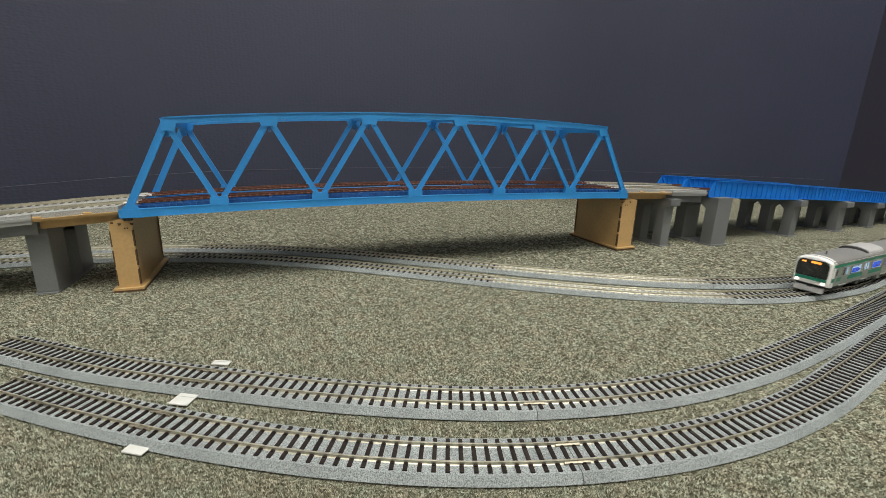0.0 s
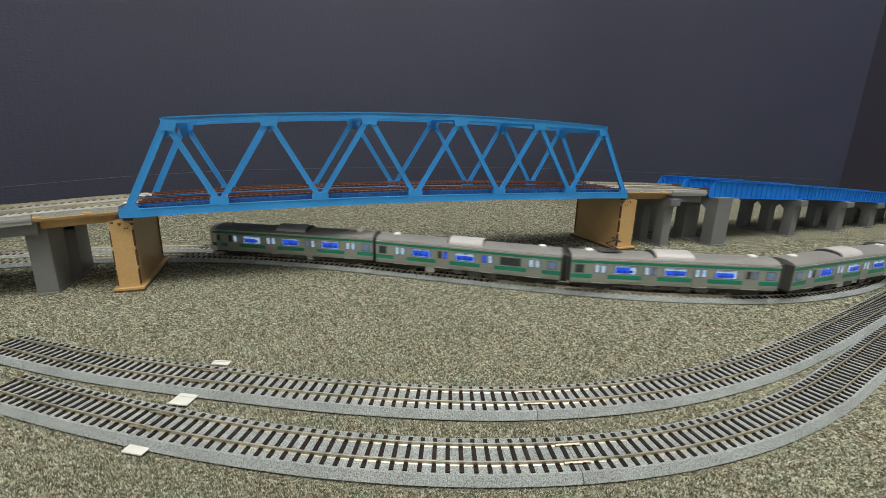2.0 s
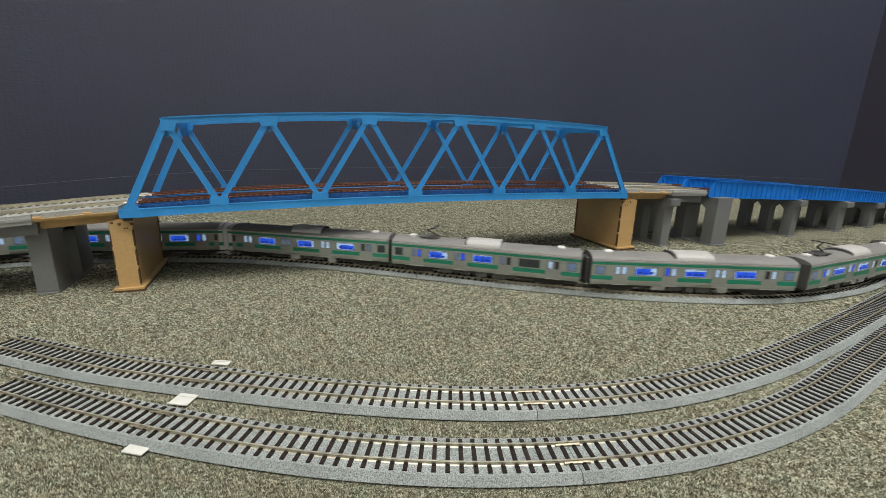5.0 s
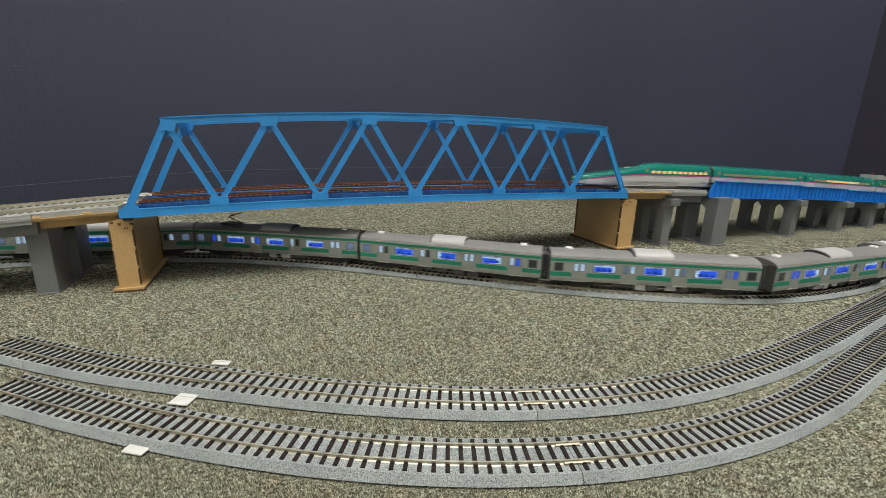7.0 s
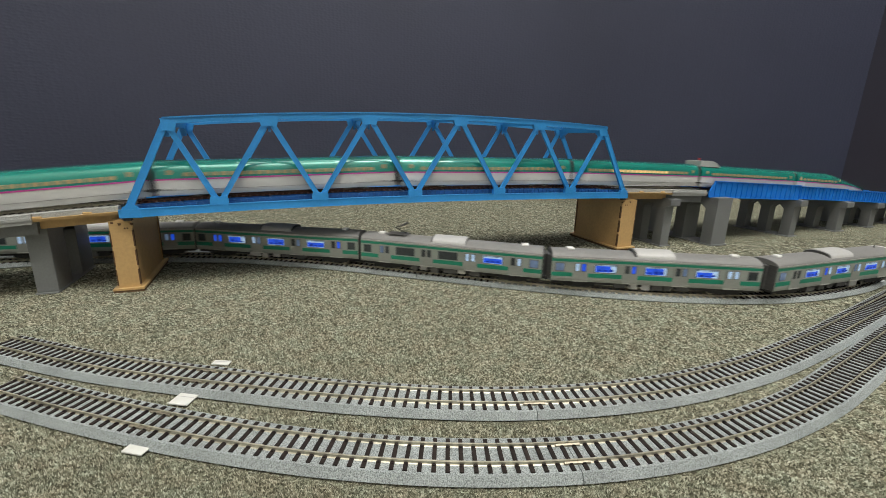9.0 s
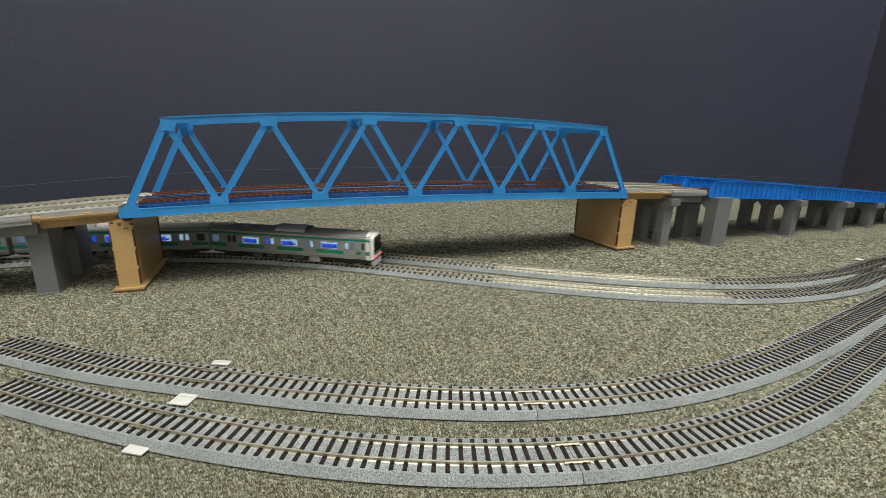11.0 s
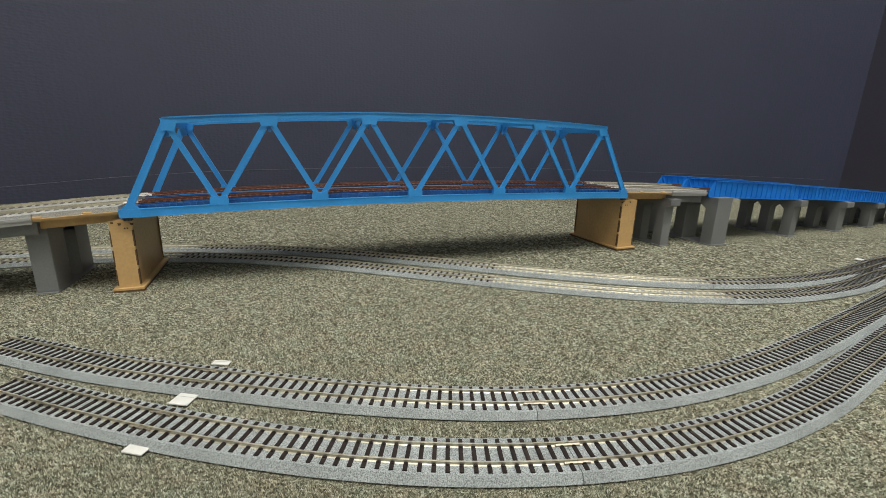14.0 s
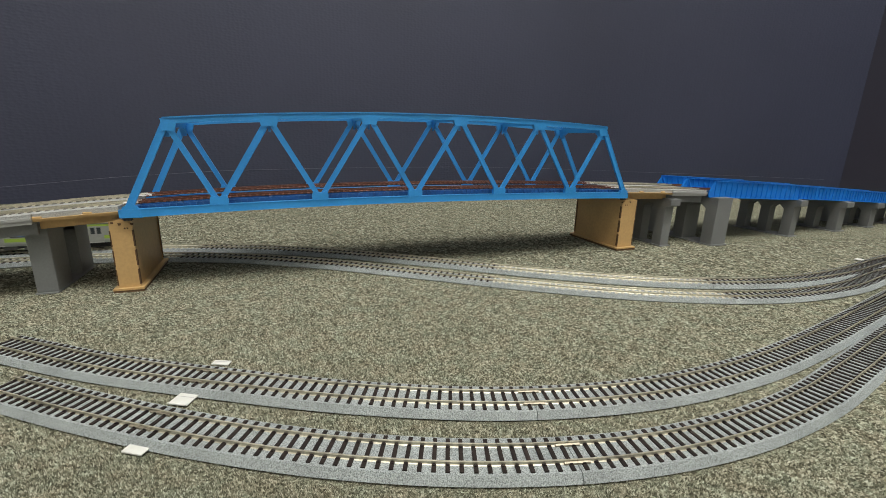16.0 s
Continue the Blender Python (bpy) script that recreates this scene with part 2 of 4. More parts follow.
def rod(bm, x, y, z, r, length, axis="y", n=14):
    """A round bar about (x, y, z)."""
    ring = [(math.cos(2 * math.pi * i / n) * r, math.sin(2 * math.pi * i / n) * r) for i in range(n)]
    if axis == "y":
        return prism(bm, [(x + a, z + b) for a, b in ring], y - length / 2, y + length / 2, "y")
    if axis == "x":
        return prism(bm, [(y + a, z + b) for a, b in ring], x - length / 2, x + length / 2, "x")
    return prism(bm, [(x + a, y + b) for a, b in ring], z - length / 2, z + length / 2, "z")


def sweep(bm, stations, profile):
    """A closed profile (right, up) carried along stations of (place, heading)."""
    rings = []
    for p, d in stations:
        h = math.hypot(d[0], d[1])
        rx, ry = d[1] / h, -d[0] / h
        rings.append([bm.verts.new((p[0] + rx * u, p[1] + ry * u, p[2] + v)) for u, v in profile])
    n = len(profile)
    for a, b in zip(rings, rings[1:]):
        for i in range(n):
            bm.faces.new((a[i], a[(i + 1) % n], b[(i + 1) % n], b[i]))
    bm.faces.new(rings[0])
    bm.faces.new(rings[-1][::-1])
    return bm


# ---------------- lines of the layout ----------------
class Line:
    """A smooth line through a few places, measured along its length; a loop if closed."""

    def __init__(self, places, closed=True, n=24):
        P = np.asarray(places, float)
        if P.shape[1] == 2:
            P = np.c_[P, np.full(len(P), RAIL_Z)]
        if not closed:
            P = np.vstack([2 * P[0] - P[1], P, 2 * P[-1] - P[-2]])
        N, out = len(P), []
        for i in range(N) if closed else range(1, N - 2):
            a, b, c, e = P[i - 1], P[i], P[(i + 1) % N], P[(i + 2) % N]
            for t in np.arange(n) / n:
                out.append(.5 * (2 * b + (c - a) * t + (2 * a - 5 * b + 4 * c - e) * t * t + (3 * b - a - 3 * c + e) * t ** 3))
        out.append(out[0] if closed else P[-2])
        self.p = np.array(out)
        self.s = np.r_[0, np.cumsum(np.linalg.norm(np.diff(self.p, axis=0), axis=1))]
        self.length, self.closed = self.s[-1], closed

    def place(self, s):
        if self.closed:
            s = s % self.length
        return np.array([np.interp(s, self.s, self.p[:, k]) for k in range(3)])

    def heading(self, s):
        d = self.place(s + 2.0) - self.place(s - 2.0)
        return d / np.linalg.norm(d)

    def stations(self, s0, s1, step):
        n = max(1, int(round((s1 - s0) / step)))
        out = []
        for i in range(n + 1):
            s = s0 + (s1 - s0) * i / n
            e = min(max(s, 2.0), self.length - 2.0) if not self.closed else s
            out.append((self.place(s), self.heading(e)))
        return out

    def at_x(self, x):
        m = self.s < 1100
        return float(np.interp(x, self.p[m, 0], self.s[m]))


RAIL_Z = 4.6
FRONT_OUTER = Line([(-194.6, -107.0), (-158.2, -134.3), (-120.8, -159.7), (-81.3, -182.2), (-39.5, -200.1), (4.3, -211.8), (49.4, -215.9), (94.7, -212.7), (139.4, -204.2), (192, -193.2), (244, -182.6)], False)
FRONT_INNER = Line([(-213.0, -65.5), (-167.4, -98.9), (-119.3, -127.8), (-69.4, -154.9), (-17.3, -176.2), (37.6, -187.7), (94.1, -188.5), (150.4, -181.5), (205.3, -171.5), (268, -159.4), (330, -147.6)], False)
NEAR = Line([(-273.9, 87.5), (-198.7, 81.0), (-126.5, 59.0), (-60.2, 23.0), (1.7, -20.2), (63.3, -64.1), (128.5, -102.6), (199.3, -127.9), (274.4, -132.9), (349.2, -122.1),
             (440, -118), (545, -140), (655, -200), (742, -295), (788, -420), (780, -560), (710, -690), (600, -780), (460, -822), (250, -830), (0, -830), (-250, -830), (-450, -826),
             (-620, -790), (-740, -700), (-800, -560), (-802, -390), (-765, -220), (-685, -75), (-565, 28), (-420, 80)])
FAR = Line([(-286.3, 112.9), (-203.9, 108.2), (-123.5, 88.0), (-49.3, 51.6), (19.0, 5.2), (86.1, -43.3), (158.0, -84.9), (236.7, -109.5), (318.9, -110.8), (401.2, -99.3),
            (480, -93), (585, -114), (690, -182), (776, -285), (822, -420), (813, -575), (738, -712), (615, -808), (460, -853), (250, -861), (0, -861), (-250, -861), (-450, -857),
            (-635, -819), (-764, -722), (-832, -570), (-834, -390), (-796, -208), (-710, -52), (-578, 55), (-430, 106)])
HIGH = [(-269.3, 17.0, 46.0), (-239.7, 16.2, 49.3), (-202.0, 15.4, 52.6), (-154.9, 14.6, 55.7), (-98.5, 13.8, 58.2), (-34.7, 13.0, 59.8), (32.8, 12.5, 60.3), (100.7, 13.0, 59.9),
        (165.9, 13.5, 58.7), (226.6, 14.0, 57.2), (282.1, 14.5, 55.4), (332.3, 15.0, 53.5), (399.2, 16.1, 50.6), (474.2, 17.7, 46.9), (563.3, 19.9, 42.0), (652.4, 23.0, 36.6), (719.8, 26.0, 32.2)]
HIGH_BACK = [(810, 24, 29), (905, -22, 28), (975, -110, 28), (1005, -230, 28), (1010, -400, 28), (1005, -700, 28), (970, -830, 28), (885, -930, 28), (760, -970, 28), (400, -980, 28),
             (0, -980, 28), (-400, -980, 28), (-700, -970, 28), (-850, -930, 28), (-930, -830, 28), (-960, -700, 28), (-960, -250, 28), (-930, -110, 28), (-850, -20, 28), (-720, 20, 29),
             (-560, 28, 32), (-400, 26, 38)]
HIGH_NEAR = Line(HIGH + HIGH_BACK)
HIGH_FAR = Line([(x + 0.002 * max(0, x), 46.6, z + 0.3) for x, y, z in HIGH], False)


def high_z(x):
    return HIGH_NEAR.place(HIGH_NEAR.at_x(x))[2]


# ---------------- the room ----------------
def backdrop_wall():
    """A long partition that bends gently round the layout."""
    plan = Line([(-1150, 40, 0), (-700, 300, 0), (-421, 406, 0), (-246, 458, 0), (9, 478, 0), (300, 456, 0), (581, 409, 0), (820, 342, 0), (1047, 266, 0)], False, 10)
    st = plan.stations(0, plan.length, 25)
    wall = tagged(new("wall_north", mesh_of("wall_north", sweep(bmesh.new(), st, [(0, -2), (0, 2400), (-60, 2400), (-60, -2)]), WALL)), "dark blue-grey wallpapered partition wall", "wall", kind="structure")
    lo = plan.at_x(-520)
    rows = []
    for p, d in plan.stations(lo, plan.length - 40, 20):
        z = np.interp(p[0], [-520, -417, -308, -166, 10, 213, 384, 634, 1060], [15, 21.1, 29.3, 36.6, 40.2, 43.1, 42.6, 37.5, 30])
        rows.append(((p[0], p[1], z), d))
    tagged(new("trim", mesh_of("trim", sweep(bmesh.new(), rows, [(-1, 0), (-1, 0.55), (0.5, 0.55), (0.5, 0)]), SEAM)), "thin pale joint along the dark wall", "trim", kind="structure")
    return wall


def room_shell():
    side = prism(bmesh.new(), [(1045, 274), (1105, 274), (1126, -1500), (1066, -1500)], -2, 2400, "z")
    tagged(new("wall_east", mesh_of("wall_east", side, WALL_SIDE)), "dark violet-grey side wall", "wall", kind="structure")
    # two unseen walls added to close the room and bounce lamplight back
    tagged(new("wall_south", mesh_of("wall_south", cube(-1210, 1160, -1560, -1500, -2, 2400), BOUNCE_WALL)), "unseen closing wall, pale to bounce light", "wall", kind="structure")
    tagged(new("wall_west", mesh_of("wall_west", cube(-1210, -1150, -1500, 60, -2, 2400), BOUNCE_WALL)), "unseen closing wall, pale to bounce light", "wall", kind="structure")
    tagged(new("ceiling", mesh_of("ceiling", cube(-1250, 1200, -1600, 600, 2400, 2440), CEIL)), "white ceiling", "ceiling", kind="structure")


def carpet():
    floor = tagged(new("floor", mesh_of("floor", cube(-1250, 1200, -1600, 620, -12, 0), CARPET)), "olive grey loop pile carpet", "carpet", kind="structure")
    tile = prism(bmesh.new(), [(318, 6), (610, -52), (1075, -140), (1072, 250), (420, 420)], -3, 0.35, "z")
    t = new("carpet_tile", mesh_of("carpet_tile", tile, CARPET_DARK))
    t.parent = floor
    # yarn loops where the eye is close to the floor
    rng = np.random.default_rng(5)
    n, m = 640000, 190000
    far = np.r_[58 + 290 * rng.uniform(0, 1, n) ** 0.72, 330 + 420 * rng.uniform(0, 1, m) ** 0.8]
    side = np.radians(rng.uniform(-33, 75, n + m))
    x, y = -94.7 + far * np.sin(side), -297.3 + far * np.cos(side)
    keep = (y < 330) & ~((x > 318) & (y > 6 - 0.2 * (x - 318)))
    # no pile under the track beds, and short pile along their edges
    cell, x0, y0 = 1.5, -420.0, -280.0
    under, beside = np.zeros((700, 460), bool), np.zeros((700, 460), bool)
    gi, gj = np.mgrid[-8:9, -8:9]
    for line in (FRONT_OUTER, FRONT_INNER, NEAR, FAR):
        for s_ in np.arange(0, min(line.length, 760), 1.5):
            q = line.place(s_)
            i, j = int((q[0] - x0) / cell), int((q[1] - y0) / cell)
            if 9 < i < 690 and 9 < j < 450:
                d2 = (gi * cell) ** 2 + (gj * cell) ** 2
                under[i - 8:i + 9, j - 8:j + 9] |= d2 < 8.3 ** 2
                beside[i - 8:i + 9, j - 8:j + 9] |= d2 < 11.4 ** 2
    ci, cj = np.clip(((x - x0) / cell).astype(int), 0, 699), np.clip(((y - y0) / cell).astype(int), 0, 459)
    keep &= ~under[ci, cj]
    short = beside[ci, cj][keep]
    x, y, far = x[keep], y[keep], far[keep]
    n = len(x)
    grow = np.clip(0.62 + 1.0 * far / 300, 0.78, 1.75)
    L = rng.uniform(0.5, 1.35, n) * grow * np.clip(far / 230, 0.42, 1.0)
    W = rng.uniform(0.15, 0.30, n) * grow * np.clip(far / 200, 0.7, 1.0) * np.clip(far / 190, 0.9, 1.7)
    L, W = L * np.clip(far / 190, 1.0, 1.3), W * np.clip(far / 190, 1.0, 1.3)
    H = rng.uniform(0.3, 1.2, n) * np.clip(1.3 - far / 700, 0.55, 1.0) * np.where(short, 0.45, 1.0)
    a = np.radians(rng.normal(-50, 24, n))
    c, s = np.cos(a), np.sin(a)
    lx = np.array([-1, 0.9, 0.2, 0.0])
    ly = np.array([-0.5, -0.9, 1.1, 0])
    lz = np.array([0.1, 0, 0.2, 1])
    ux, uy = lx[None] * L[:, None], ly[None] * W[:, None]
    V = np.empty((n, 4, 3))
    V[:, :, 0] = x[:, None] + c[:, None] * ux - s[:, None] * uy
    V[:, :, 1] = y[:, None] + s[:, None] * ux + c[:, None] * uy
    V[:, :, 2] = -0.12 + lz[None] * H[:, None]
    tris = np.array([[0, 1, 3], [1, 2, 3], [2, 0, 3]])
    ends = (tris[None] + (np.arange(n) * 4)[:, None, None]).reshape(-1)
    me = bpy.data.meshes.new("carpet_pile")
    me.vertices.add(n * 4)
    me.vertices.foreach_set("co", (V * MM).reshape(-1))
    me.loops.add(len(ends))
    me.loops.foreach_set("vertex_index", ends.astype(np.int32))
    me.polygons.add(n * 3)
    me.polygons.foreach_set("loop_start", (np.arange(n * 3) * 3).astype(np.int32))
    me.update(calc_edges=True)
    me.materials.append(PILE)
    pile = new("carpet_pile", me)
    tagged(pile, "olive and beige yarn loops of the carpet", "carpet pile", kind="stuff")


# ---------------- track ----------------
def sleeper_mesh(material, half=7.1, wide=1.32, high=0.52):
    bm = cube(-wide / 2, wide / 2, -half, half, 0, high)
    # chairs that hold the rail's foot
    for y in (-4.55, -3.15, 3.15, 4.55):
        box(bm, -0.45, 0.45, y - 0.36, y + 0.36, high, high + 0.28)
    return mesh_of("sleeper", bm, material)


TIES = {}


def tie_mesh(material):
    if material.name not in TIES:
        TIES[material.name] = sleeper_mesh(material)
    return TIES[material.name]


def track_section(line, s0, s1, label, ties, bed=BALLAST, singles=True, pitch=4.0, half=9.6, crown=7.9, drop=RAIL_Z, joints=True, joiner=JOINER, roadbed=True, rust=False, group="track sections"):
    """A length of model track: moulded roadbed, sleepers, two rails with joiners."""
    mid = line.place((s0 + s1) / 2)
    t = thing("track_section", label, "model track", group, (mid[0], mid[1], mid[2] - drop))
    st = [((p[0] - mid[0], p[1] - mid[1], p[2] - mid[2] + drop), d) for p, d in line.stations(s0 + 0.12, s1 - 0.12, 5.0)]
    if roadbed:
        part("roadbed", sweep(bmesh.new(), [((p[0], p[1], p[2] - RAIL_Z), d) for p, d in st],
                              [(-half + 0.9, 0), (-half, 0.75), (-crown, 3.2), (crown, 3.2), (half, 0.75), (half - 0.9, 0)]), bed, t)
    if rust:
        part("track_base", sweep(bmesh.new(), [((p[0], p[1], p[2] - 2.3), d) for p, d in st], [(-5.3, 0.4), (-5.3, 0.8), (5.3, 0.8), (5.3, 0.4)]), TRACK_BASE, t)
    for side in (-3.85, 3.85):
        r = part("rail", sweep(bmesh.new(), [((p[0], p[1], p[2] - 1.55), d) for p, d in st],
                               [(side - 0.46, 0), (side - 0.46, 0.2), (side - 0.18, 0.4), (side - 0.18, 1.0), (side - 0.25, 1.15), (side - 0.25, 1.5), (side - 0.20, 1.55),
                                (side + 0.20, 1.55), (side + 0.25, 1.5), (side + 0.25, 1.15), (side + 0.18, 1.0), (side + 0.18, 0.4), (side + 0.46, 0.2), (side + 0.46, 0)]), RUST if rust else RAIL, t)
        if joints:
            js = [((p[0], p[1], p[2] - 1.5), d) for p, d in [((q[0] - mid[0], q[1] - mid[1], q[2] - mid[2] + drop), e) for q, e in line.stations(s1 - 4, s1 + 4, 4)]]
            j = part("rail_joiner", sweep(bmesh.new(), js, [(side - 0.85, 0), (side - 0.85, 0.75), (side - 0.42, 1.0), (side + 0.42, 1.0), (side + 0.85, 0.75), (side + 0.85, 0)]), joiner, t)
    n = int((s1 - s0) / pitch)
    if singles:
        me = tie_mesh(ties)
        for i in range(n):
            s = s0 + (i + 0.5) * (s1 - s0) / n
            p, d = line.place(s), line.heading(s)
            jig = random.uniform(-0.5, 0.5)
            again("sleeper", me, t, pose((p[0] - mid[0]) * MM, (p[1] - mid[1]) * MM, (p[2] - mid[2] + drop - 1.5) * MM, 0, 0, math.degrees(math.atan2(d[1], d[0])) + jig))
    else:
        bm = bmesh.new()
        for i in range(n):
            s = s0 + (i + 0.5) * (s1 - s0) / n
            p, d = line.place(s), line.heading(s)
            vs = [(a, b) for a, b in ((-0.7, -7.1), (0.7, -7.1), (0.7, 7.1), (-0.7, 7.1))]
            z = p[2] - mid[2] + drop - 1.5
            h = math.hypot(d[0], d[1])
            cx, sx = d[0] / h, d[1] / h
            prism(bm, [(p[0] - mid[0] + cx * a - sx * b, p[1] - mid[1] + sx * a + cx * b) for a, b in vs], z, z + 0.52, "z")
        tagged(part("sleeper_row", bm, ties, t), kind="stuff")
    return t


def ground_tracks():
    dark = "grey ballasted model track with dark brown sleepers on the carpet"
    pale = "grey model track with pale concrete sleepers on the carpet"
    for line, cuts in ((FRONT_OUTER, (-138, -15)), (FRONT_INNER, (-127, -11))):
        marks = [0] + [float(np.interp(x, line.p[:, 0], line.s)) for x in cuts] + [line.length]
        for k, (a, b) in enumerate(zip(marks, marks[1:])):
            track_section(line, a, b, dark, TIE_DARK, pitch=(3.55, 4.0, 3.9)[k])
    for line, cuts in ((NEAR, ((-262, -175, TIE_PALE), (-175, -165, TIE_PALE), (-165, -45, TIE_DARK), (-45, -2, TIE_DARK), (-2, 40, TIE_DARK), (40, 172, TIE_PALE), (172, 252, TIE_DARK), (252, 349, TIE_DARK))),
                       (FAR, ((-275, -155, TIE_PALE), (-155, -52, TIE_DARK), (-52, 17, TIE_DARK), (17, 57, TIE_DARK), (57, 185, TIE_PALE), (185, 290, TIE_DARK), (290, 401, TIE_DARK)))):
        end = None
        for x0, x1, m in cuts:
            a, b = line.at_x(x0), line.at_x(x1)
            track_section(line, a, b, pale if m is TIE_PALE else dark, m)
            end = b
        start = line.at_x(cuts[0][0])
        # the rest of the loop, round behind the viewer
        rest = (line.length + start - end) / 6
        for i in range(6):
            track_section(line, end + i * rest, end + (i + 1) * rest, dark, TIE_DARK, singles=False, joints=False)


# ---------------- truss bridge ----------------
def node_x(i):
    """Where panel point i stands along the bottom chord."""
    return -0.95 + 67.95 * i + 1.03 * i * i - 0.613 * i ** 3


def head_x(i):
    """Where panel point i stands along the top chord."""
    return -0.48 + 66.60 * i + 0.98 * i * i - 0.595 * i ** 3


def camber(x, left, right):
    return -(left if x < 33 else right) * (x - 33) ** 2


def low(x):
    return 51.0 + camber(x, 1.0e-4, 0.68e-4)


def top(x):
    return 112.6 + camber(x, 2.6e-4, 2.0e-4)


def truss_bridge():
    t = thing("truss_bridge", "light blue plastic double-track truss bridge on tan piers", "model bridge", at=(0, 0, 0))
    x_end, x_far = -180.6, 196.4
    for y in (0.0, 60.5):
        inner = 1 if y == 0 else -1
        # bottom chord and top chord follow the camber
        xs = np.linspace(x_end, x_far, 31)
        part("bottom_chord", prism(bmesh.new(), [(x, low(x)) for x in xs] + [(x, low(x) + 4.0) for x in xs[::-1]], y - 1.3, y + 1.3), BRIDGE, t)
        part("chord_flange", prism(bmesh.new(), [(x, low(x) + 4.0) for x in xs] + [(x, low(x) + 4.4) for x in xs[::-1]], y - 1.6, y + 1.6), BRIDGE, t)
        part("chord_flange", prism(bmesh.new(), [(x, low(x) - 0.4) for x in xs] + [(x, low(x)) for x in xs[::-1]], y - 1.6, y + 1.6), BRIDGE, t)
        xt = np.linspace(head_x(-2.5) - 1.2, head_x(2.5) + 1.2, 27)
        part("top_chord", prism(bmesh.new(), [(x, top(x) - 3.9) for x in xt] + [(x, top(x) - 0.7) for x in xt[::-1]], y - 1.2, y + 1.2), BRIDGE, t)
        part("chord_flange", prism(bmesh.new(), [(x, top(x) - 0.7) for x in xt] + [(x, top(x)) for x in xt[::-1]], y - 1.9, y + 1.9), BRIDGE, t)
        # slanting members
        for k in range(6):
            xtn = head_x(k - 2.5)
            for b in (k - 3, k - 2):
                xb = node_x(b)
                outer = (k == 0 and b == -3) or (k == 5 and b == 3)
                if outer:
                    xb += 1.6 if b < 0 else -1.6
                zb, zt_ = low(xb) + 4.5, top(xtn) - 3.0
                if outer:
                    zb = low(xb) + 1.0
                dx, dz = xtn - xb, zt_ - zb
                L = math.hypot(dx, dz)
                w = 1.56 if not outer else 1.85
                nx, nz = -dz / L * w, dx / L * w
                yy = (y - 0.7, y + 0.7)
                m = part("end_post" if outer else "diagonal", prism(bmesh.new(), [(xb - nx, zb - nz), (xtn - nx, zt_ - nz), (xtn + nx, zt_ + nz), (xb + nx, zb + nz)], *yy), BRIDGE, t)
                e = 0.34
                for sgn in (-1, 1):
                    ox, oz = nx * sgn, nz * sgn
                    qx, qz = ox * (1 - e / w), oz * (1 - e / w)
                    f = part("member_flange", prism(bmesh.new(), [(xb + qx, zb + qz), (xtn + qx, zt_ + qz), (xtn + ox * 1.06, zt_ + oz * 1.06), (xb + ox * 1.06, zb + oz * 1.06)], y - 0.95, y + 0.95), BRIDGE, m)
        # gussets
        for b in range(-2, 3):
            xb, z = node_x(b), low(node_x(b))
            part("gusset", prism(bmesh.new(), [(xb - 5.2, z - 0.4), (xb + 5.2, z - 0.4), (xb + 5.2, z + 7.3), (xb + 4.2, z + 10.2), (xb + 1.5, z + 9.0), (xb - 1.5, z + 9.0), (xb - 4.2, z + 10.2), (xb - 5.2, z + 7.3)], y - 1.4, y + 1.4), BRIDGE, t)
        for k in range(6):
            xk, z = head_x(k - 2.5), top(head_x(k - 2.5))
            lft, rgt = (2.4 if k == 0 else 6.0), (2.4 if k == 5 else 6.0)
            part("gusset", prism(bmesh.new(), [(xk - lft, z - 0.8), (xk + rgt, z - 0.8), (xk + rgt - 0.6, z - 4.8), (xk + min(rgt, 4.2), z - 8.4), (xk + 1.4, z - 7.6), (xk - 1.4, z - 7.6), (xk - min(lft, 4.2), z - 8.4), (xk - lft + 0.6, z - 4.8)], y - 1.4, y + 1.4), BRIDGE, t)
        for xb, sg in ((node_x(-3), 1), (node_x(3), -1)):
            z = low(xb)
            part("gusset", prism(bmesh.new(), [(xb - sg * 1.2, z - 0.4), (xb + sg * 10, z - 0.4), (xb + sg * 8, z + 5.7), (xb + sg * 5, z + 8.6), (xb + sg * 0.6, z + 6.0)], y - 1.4, y + 1.4), BRIDGE, t)
    # braces between the two trusses
    for k in range(6):
        xk, z = head_x(k - 2.5), top(head_x(k - 2.5))
        part("cross_beam", cube(xk - 1.4, xk + 1.4, 1.6, 58.9, z - 4.2, z - 1.2), BRIDGE, t)
        if k in (0, 5):
            sg = 1 if k == 0 else -1
            part("portal_brace", prism(bmesh.new(), [(1.6, z - 2), (58.9, z - 2), (58.9, z - 11), (58.0, z - 11), (51.0, z - 5.5), (9.5, z - 5.5), (2.5, z - 11), (1.6, z - 11)], xk - 1.6 - sg * 0.5, xk + 1.6 - sg * 0.5, "x"), BRIDGE, t)
        else:
            for y0, y1 in ((1.6, 9.0), (58.9, 51.5)):
                part("knee_brace", prism(bmesh.new(), [(y0, z - 4), (y1, z - 4), (y0, z - 11)], xk - 0.7, xk + 0.7, "x"), BRIDGE, t)
